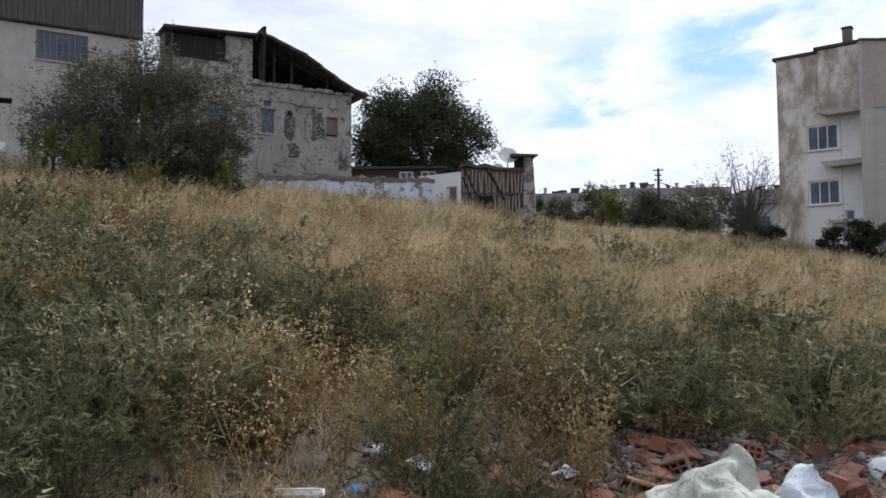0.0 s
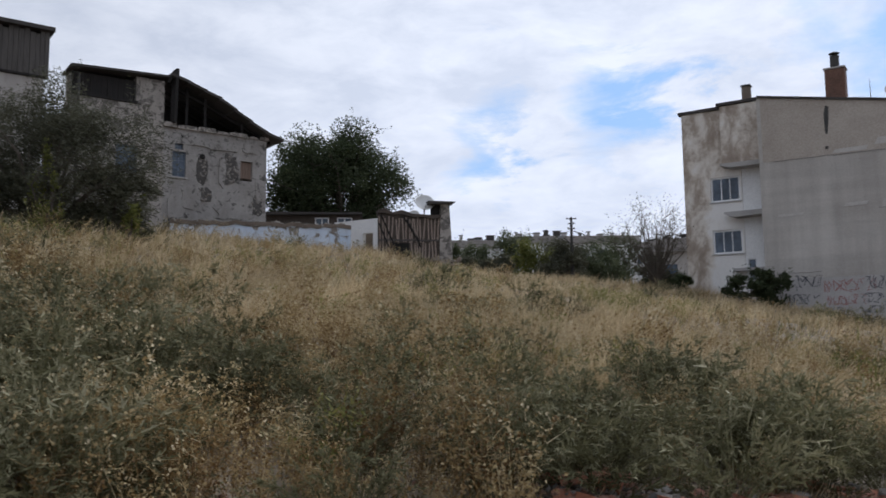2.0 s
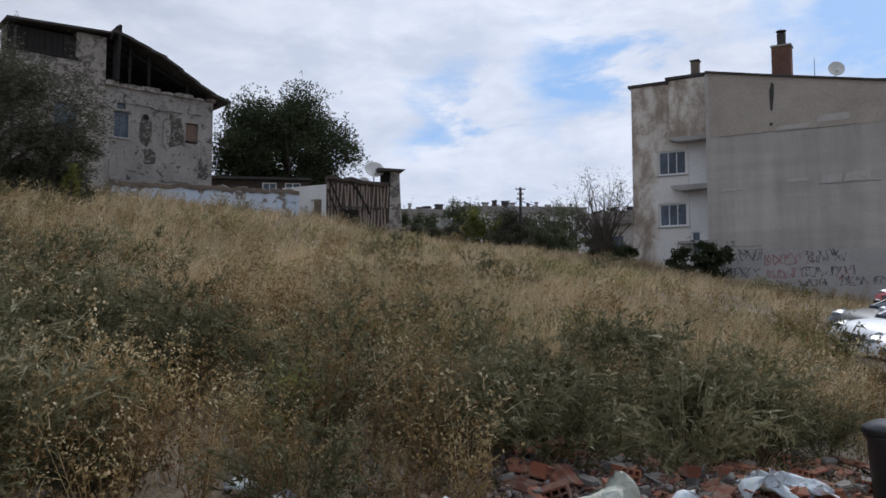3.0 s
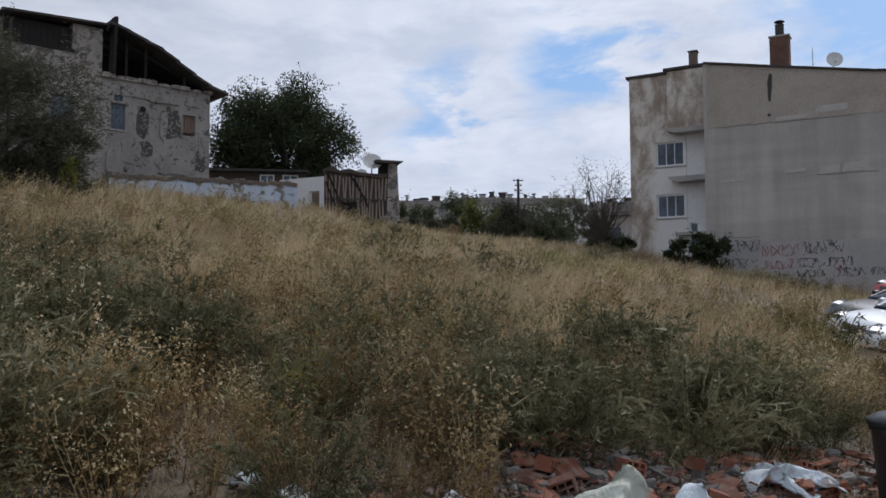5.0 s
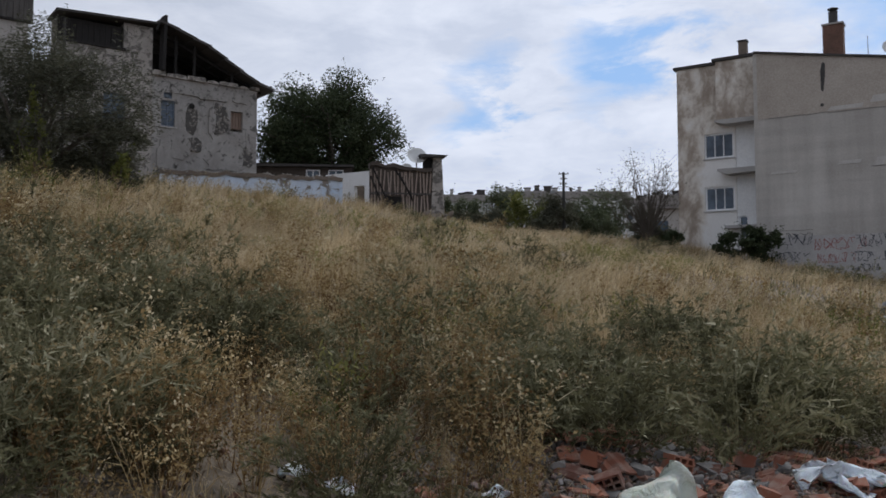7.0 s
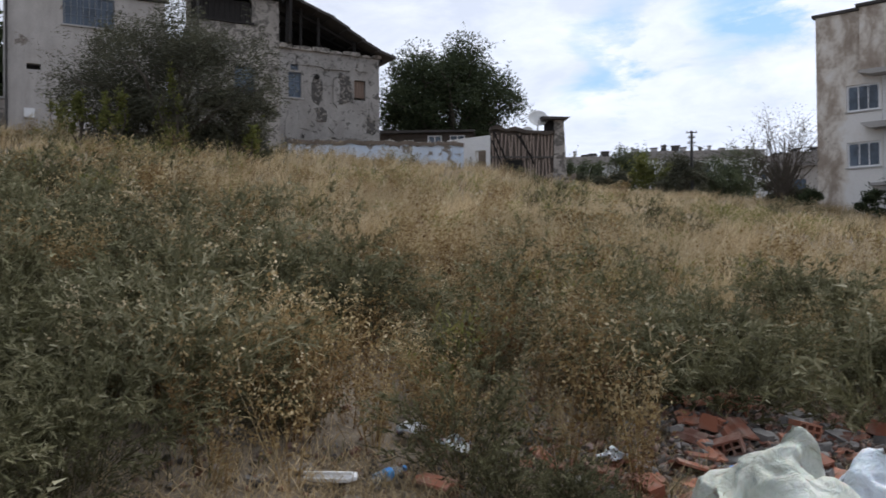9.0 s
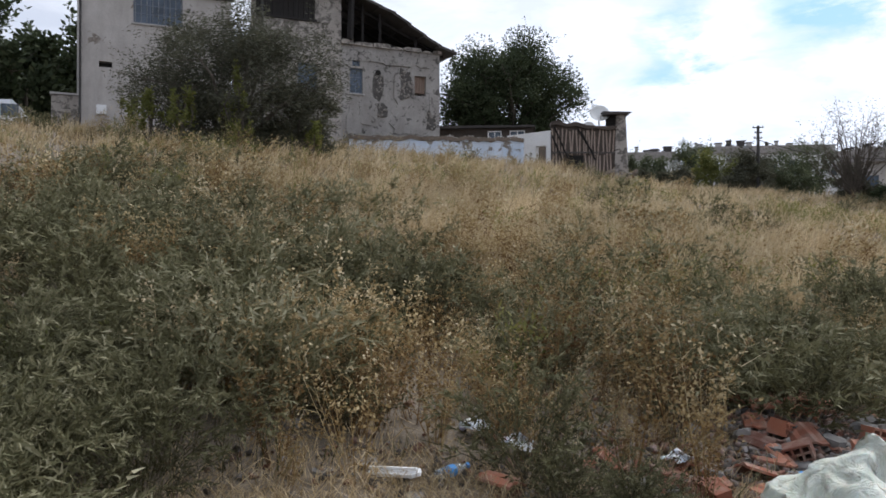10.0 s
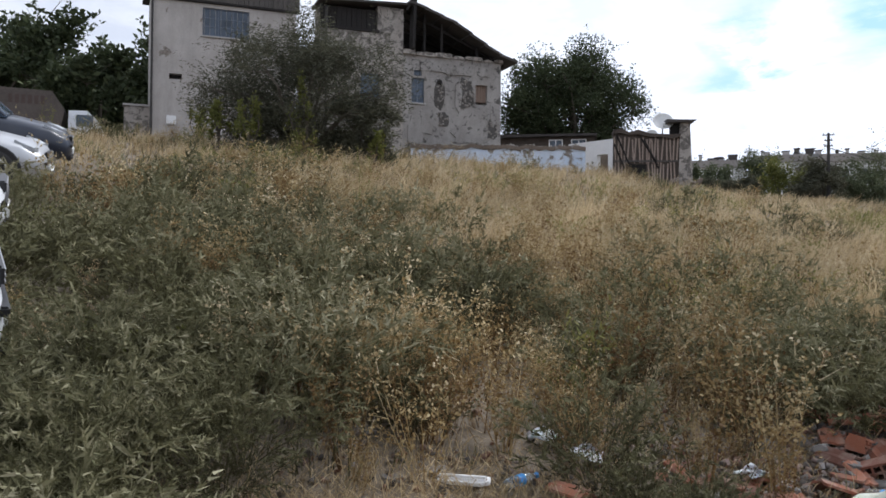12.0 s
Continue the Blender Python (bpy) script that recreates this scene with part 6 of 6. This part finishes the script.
for xw in (0.75, -3.9):
    for s in (-1, 1):
        w_ = part("wheel", lathe(bmesh.new(), [(0.25, -0.12), (0.42, -0.12), (0.45, -0.08), (0.45, 0.08), (0.42, 0.12), (0.25, 0.12)], 20, pose(xw, s * 0.85, 0.45, 90)), "rubber", truck)
        part("rim", lathe(bmesh.new(), [(0.26, -0.06), (0.27, 0.06), (0.12, 0.08)], 16, pose(xw, s * 0.9, 0.45, 90)), "steel", w_)

# ---- rubble ----
rub = random.Random(21)


def tile_mesh():
    """A broken, gently curved clay roof tile."""
    bm = bmesh.new()
    w, l, t = rub.uniform(0.08, 0.17), rub.uniform(0.10, 0.25), 0.013
    n, k = 5, 3
    cut = rub.uniform(-0.25, 0.25)
    top, bot = [], []
    for j in range(k + 1):
        for i in range(n + 1):
            u, v = i / n - 0.5, j / k - 0.5
            x, y = u * w, v * l * (1 + cut * u * 2)
            z = 0.02 * math.cos(u * math.pi * 1.1) + 0.006 * math.sin(u * 18)
            top.append(bm.verts.new((x, y, z)))
            bot.append(bm.verts.new((x, y, z - t)))
    m_ = n + 1
    for j in range(k):
        for i in range(n):
            a = j * m_ + i
            bm.faces.new((top[a], top[a + 1], top[a + m_ + 1], top[a + m_]))
            bm.faces.new((bot[a], bot[a + m_], bot[a + m_ + 1], bot[a + 1]))
    rim_ = [i for i in range(m_)] + [j * m_ + n for j in range(1, k + 1)] + [k * m_ + i for i in range(n - 1, -1, -1)] + [j * m_ for j in range(k - 1, 0, -1)]
    for a, b in zip(rim_, rim_[1:] + rim_[:1]):
        bm.faces.new((top[b], top[a], bot[a], bot[b]))
    return bm


def hollow_brick_mesh():
    """A piece of ribbed hollow brick with two rows of holes seen at its end."""
    w, h, l = 0.14, 0.085, rub.uniform(0.06, 0.14)
    t = 0.011
    holes = [(-w / 2 + t + i * (w - t) / 3, -w / 2 + (i + 1) * (w - t) / 3, t + k * (h - t) / 2, (k + 1) * (h - t) / 2) for i in range(3) for k in range(2)]
    bm = holed_wall(-w / 2, w / 2, 0, h, holes, l, -l / 2)
    for v in bm.verts:
        v.co.y += 0.012 * noise.noise(v.co * 30)
    return bm


def chunk_mesh(s, flat=0.6):
    bm = bmesh.new()
    bmesh.ops.create_icosphere(bm, subdivisions=2, radius=s)
    off = rub.uniform(0, 50)
    for v in bm.verts:
        d = v.co.normalized()
        k = 0.75 + 0.5 * noise.noise(d * 1.4 + Vector((off, 0, 0)))
        d.x, d.y = math.copysign(abs(d.x) ** 0.6, d.x), math.copysign(abs(d.y) ** 0.6, d.y)
        d.z = math.copysign(abs(d.z) ** 0.5, d.z) * flat
        v.co = d * s * k
    return bm


def slab_mesh(s):
    n = rub.randrange(5, 8)
    pts = [(s * rub.uniform(0.7, 1.1) * math.cos(2 * math.pi * i / n), s * rub.uniform(0.55, 0.95) * math.sin(2 * math.pi * i / n)) for i in range(n)]
    bm = prism(pts, -0.03, 0.03)
    bmesh.ops.rotate(bm, verts=bm.verts, matrix=Matrix.Rotation(radians(90), 3, "X"))
    return bm


def bank(x, y):
    """Extra height of the rubble bank over the slope."""
    return 0.05 * math.exp(-((x - 1.5) / 1.5) ** 2 - ((y - 4.9 - 0.48 * (x - 1)) / 0.6) ** 2) + 0.09 * math.exp(-((x - 0.6) / 0.45) ** 2 - ((y - 5.2) / 0.4) ** 2)


kinds = []
for _ in range(7):
    kinds.append((part("clay_shard", tile_mesh(), "clay"), "broken orange-red clay roof tile in the rubble", "tile"))
for _ in range(5):
    kinds.append((part("clay_block_shard", hollow_brick_mesh(), "clay"), "broken red hollow brick in the rubble", "brick"))
for _ in range(5):
    kinds.append((part("concrete_lump", chunk_mesh(rub.uniform(0.035, 0.08)), "rubble"), "rough grey concrete lump in the rubble", "stone"))
for _ in range(4):
    kinds.append((part("broken_slab", slab_mesh(rub.uniform(0.05, 0.095)), "rubble"), "flat grey broken slab in the rubble", "stone"))
for ob, lab, cat in kinds:
    tagged(ob, lab, cat, "rubble heap")
used = [False] * len(kinds)


def drop(k, x, y, lift, tilt):
    ob = kinds[k][0]
    m = pose(x, y, gz(x, y) + bank(x, y) + lift, rub.uniform(-tilt, tilt), rub.uniform(-tilt, tilt), rub.uniform(0, 360))
    if used[k]:
        copy_thing(ob, m)
    else:
        ob.matrix_world = m
        used[k] = True


for i in range(285):
    zone = rub.random()
    if zone < 0.78:
        x = rub.uniform(0.4, 3.0) if rub.random() < 0.6 else rub.gauss(1.5, 0.6)
        y = 4.85 + 0.48 * (x - 1.0) + rub.gauss(0, 0.42)
        y = min(y, 5.3 + 0.55 * (x - 0.4))
    elif zone < 0.86:
        x, y = rub.gauss(0.0, 0.25), rub.gauss(4.05, 0.12)
    else:
        x, y = rub.gauss(3.3, 0.5), rub.gauss(6.1, 0.35)
    r = rub.random()
    k = rub.randrange(7) if r < 0.52 else rub.randrange(7, 12) if r < 0.60 else rub.randrange(12, 17) if r < 0.88 else rub.randrange(17, 21)
    drop(k, x, y, rub.uniform(-0.01, 0.035), 22 if k < 12 else 15)
# stack of tiles that slid down together
for i in range(9):
    drop(i % 7, 0.42 + 0.05 * i, 5.25 + 0.09 * math.sin(i * 2), 0.03 + 0.009 * i, 14)
for i in range(7):
    drop(i % 7, 3.05 + 0.06 * i, 6.35 - 0.07 * i, 0.05 + 0.008 * i, 9)
# fine grit and crumbs between the pieces
gx_, gy_ = np.random.RandomState(3).normal([1.4, 0.0], [0.9, 0.42], (6500, 2)).T
gy_ = gy_ + 4.85 + 0.48 * (gx_ - 1.0)
gx_ = np.concatenate([gx_, np.random.RandomState(5).uniform(-1.9, 0.4, 500)])
gy_ = np.concatenate([gy_, np.random.RandomState(6).uniform(2.6, 3.9, 500)])
grit = []
gr = np.random.RandomState(4)
c8 = np.array([[-1, -1, -1], [1, -1, -1], [1, 1, -1], [-1, 1, -1], [-0.7, -0.7, 1], [0.7, -0.7, 1], [0.7, 0.7, 1], [-0.7, 0.7, 1]]) * 1.0
t8 = np.array([[0, 1, 5], [0, 5, 4], [1, 2, 6], [1, 6, 5], [2, 3, 7], [2, 7, 6], [3, 0, 4], [3, 4, 7], [4, 5, 6], [4, 6, 7]])
for x, y in zip(gx_, gy_):
    s = gr.uniform(0.005, 0.019)
    e = Euler(gr.uniform(0, 3, 3)).to_matrix()
    grit.append(((c8 * gr.uniform(0.6, 1.2, (8, 1)) * s) @ np.array(e) + [x, y, gz(x, y) + bank(x, y) + s * 0.5], t8))
half = len(grit) // 2


def grit_mat():
    m = Mat("rubble_grit", 0.95)
    m.color(m.ramp(m.island(), [(0.0, (0.07, 0.06, 0.055)), (0.4, (0.17, 0.15, 0.13)), (0.75, (0.20, 0.09, 0.06)), (1.0, (0.26, 0.25, 0.24))]))
    return m.bump(m.noise(80, 3), 0.4, 0.003).m


M["grit"] = grit_mat()
tagged(tri_mesh("rubble_grit", *merge(grit), "grit"), "fine brick crumbs and grey gravel between rubble", "gravel", kind="stuff")
# the earth bank that carries the rubble
bx, by = np.meshgrid(np.linspace(-0.9, 4.2, 60), np.linspace(3.3, 7.2, 40))
bz = ground_z(bx, by) + np.vectorize(bank)(bx, by) - 0.028 + 0.02 * wave(bx * 6, by * 6)
q = (np.arange(39)[:, None] * 60 + np.arange(59)[None]).ravel()
smooth(tagged(tri_mesh("rubble_bank", np.stack([bx, by, bz], -1).reshape(-1, 3), np.concatenate([np.stack([q, q + 1, q + 61], 1), np.stack([q, q + 61, q + 60], 1)]), "mud"),
              "low bank of earth under the rubble", "ground", kind="structure"))


# ---- litter ----
def crumpled(w, d, h, seed, peak=(0.0, 0.0), fold=1.0):
    """A slack plastic bag: a sagging mound pulled into uneven folds, with a ragged hem."""
    bm = bmesh.new()
    n = 30 if w > 0.3 else 12
    grid = []
    for j in range(n + 1):
        for i in range(n + 1):
            u, v = i / n * 2 - 1, j / n * 2 - 1
            r = math.hypot(u, v)
            a = math.atan2(v, u)
            edge = 1 + 0.5 * noise.noise((math.cos(a) * 1.6, math.sin(a) * 1.6, seed))
            s = max(abs(u), abs(v)) / (r + 1e-6) * edge
            rr = min(1.0, max(abs(u), abs(v)))
            pk = math.exp(-((u - peak[0]) ** 2 + (v - peak[1]) ** 2) * 2.0)
            p = Vector((u * s * w / 2, v * s * d / 2, h * (1 - rr ** 3) * (0.35 + 0.75 * pk)))
            k = Vector((u * 1.3, v * 1.3, seed))
            p += noise.noise_vector(k) * w * 0.16 * fold
            p += noise.noise_vector(k * 2.7) * w * 0.085 * fold
            p += noise.noise_vector(k * 6.5) * w * 0.03
            p.z = max(p.z, -0.03 + 0.02 * noise.noise(k * 4))
            grid.append(bm.verts.new(p))
    for j in range(n):
        for i in range(n):
            a = j * (n + 1) + i
            bm.faces.new((grid[a], grid[a + 1], grid[a + n + 2], grid[a + n + 1]))
    r = bmesh.ops.extrude_face_region(bm, geom=bm.faces[:])
    bmesh.ops.translate(bm, verts=[g for g in r["geom"] if isinstance(g, bmesh.types.BMVert)], vec=(0, 0, 0.004))
    bmesh.ops.recalc_face_normals(bm, faces=bm.faces)
    return bm


def bag(name, x, y, w, d, h, turn, mat, label, seed, peak=(0, 0), lift=0.0, fold=1.0, cat="plastic bag"):
    ob = smooth(part(name, crumpled(w, d, h, seed, peak, fold), mat))
    ob.matrix_world = pose(x, y, gz(x, y) + bank(x, y) + lift, 0, 0, turn)
    return tagged(ob, label, cat)


bag("plastic_sack", 0.68, 3.93, 0.78, 0.62, 0.42, 20, "sack", "large dirty pale green plastic sack on the rubble", 3.0, (0.7, 0.3), 0.0, 1.0, "sack")
bag("plastic_bag", 1.24, 4.06, 0.62, 0.46, 0.27, -15, "white_bag", "crumpled greyish white plastic bag beside the sack", 7.0, (-0.1, 0.2))
bag("plastic_bag", 2.1, 5.22, 0.54, 0.36, 0.14, -20, "white_bag", "torn white plastic bag spread over rubble", 11.0, (-0.3, 0.3), 0.04, 1.5)
bag("plastic_bag", 2.8, 6.95, 0.26, 0.2, 0.12, 30, "white_bag", "white plastic bag caught in the weeds", 15.0, (0, 0), 0.05, 1.2)
bag("plastic_scrap", 2.4, 6.75, 0.2, 0.14, 0.05, 10, "white_bag", "small white plastic scrap in the weeds", 17.0, (0, 0), 0.1, 1.4)
bag("paper_scrap", -0.72, 4.02, 0.2, 0.11, 0.045, -40, "white_bag", "crumpled white paper lying in weeds", 19.0, (0, 0), 0.05, 1.6)
bag("plastic_scrap", -0.95, 4.15, 0.16, 0.1, 0.045, 15, "white_bag", "pale blue plastic scrap lying in weeds", 23.0, (0, 0), 0.05, 1.4)
bag("plastic_scrap", 0.03, 4.2, 0.14, 0.1, 0.025, 15, "white_bag", "white plastic scrap by broken bricks", 29.0, (0, 0), 0.06, 1.4)
bag("plastic_scrap", 1.35, 4.45, 0.13, 0.1, 0.05, 60, "white_bag", "white plastic scrap on the rubble", 31.0, (0, 0), 0.03, 0.8)
bag("plastic_scrap", 1.05, 4.25, 0.12, 0.1, 0.05, 100, "white_bag", "white plastic scrap on the rubble", 37.0, (0, 0), 0.05, 1.4)
bag("paper_scrap", -3.0, 3.25, 0.13, 0.12, 0.05, 40, "white_bag", "small crumpled white paper under the weeds", 41.0, (0, 0), 0.1, 1.4)

plank = thing("white_board", pose(-1.17, 3.5, gz(-1.17, 3.5) + 0.03, 4, -6, -18), "split white painted board lying on bare soil", "board")
part("board", prism([(-0.14, -0.03), (0.12, -0.035), (0.15, -0.01), (0.13, 0.03), (-0.13, 0.035)], -0.008, 0.008), "white_paint", plank).rotation_euler = (radians(-80), 0, 0)
part("board_lip", boxed(-0.13, 0.13, -0.01, 0.002, 0.012, 0.024), "white_paint", plank)


def bottle(x, y, turn, label):
    o = thing("plastic_bottle", pose(x, y, gz(x, y) + bank(x, y) + 0.035, 0, 84, turn) @ Matrix.Scale(0.8, 4), label, "bottle")
    smooth(part("bottle_body", lathe(bmesh.new(), [(0.02, -0.1), (0.03, -0.104), (0.033, -0.095), (0.032, -0.06), (0.034, -0.05), (0.033, 0.03), (0.031, 0.05), (0.02, 0.085), (0.013, 0.1), (0.013, 0.115)], 18), "bottle", o))
    part("paper_label", lathe(bmesh.new(), [(0.0345, -0.02), (0.0352, -0.018), (0.0352, 0.018), (0.0345, 0.02)], 18), "blue_bag", o, "blue and white paper label")
    part("cap", lathe(bmesh.new(), [(0.015, 0.112), (0.016, 0.115), (0.016, 0.128), (0.013, 0.13)], 14), "blue_bag", o)
    return o


bottle(-0.94, 3.62, 55, "crushed clear plastic bottle with blue label")
bottle(0.62, 4.35, -35, "clear plastic bottle with blue label in the rubble")
tile_ob = copy_thing(kinds[2][0], pose(-0.72, 3.66, gz(-0.72, 3.66) + 0.03, 6, 10, 70))
for i in range(14):
    drop(12 + i % 9, rub.uniform(-1.9, -0.2), rub.uniform(2.8, 3.9), -0.02, 12)

# black wheeled bin at the edge of the lot
bx_, by_ = 2.87, 5.2
bin_ = thing("rubbish_bin", pose(bx_, by_, gz(bx_, by_), 0, 0, -20), "black plastic rubbish bin with a domed lid", "bin")
smooth(part("bin_body", lathe(bmesh.new(), [(0.19, 0.02), (0.2, 0.04), (0.235, 0.52), (0.25, 0.53), (0.25, 0.56)], 24), "black_plastic", bin_))
smooth(part("lid", lathe(bmesh.new(), [(0.262, 0.555), (0.265, 0.59), (0.2, 0.625), (0.08, 0.64), (0.01, 0.642)], 24), "black_plastic", bin_))
part("handle", tube(bmesh.new(), [(-0.08, 0.27, 0.5), (-0.08, 0.31, 0.53), (0.08, 0.31, 0.53), (0.08, 0.27, 0.5)], [0.012] * 4, 6), "black_plastic", bin_)
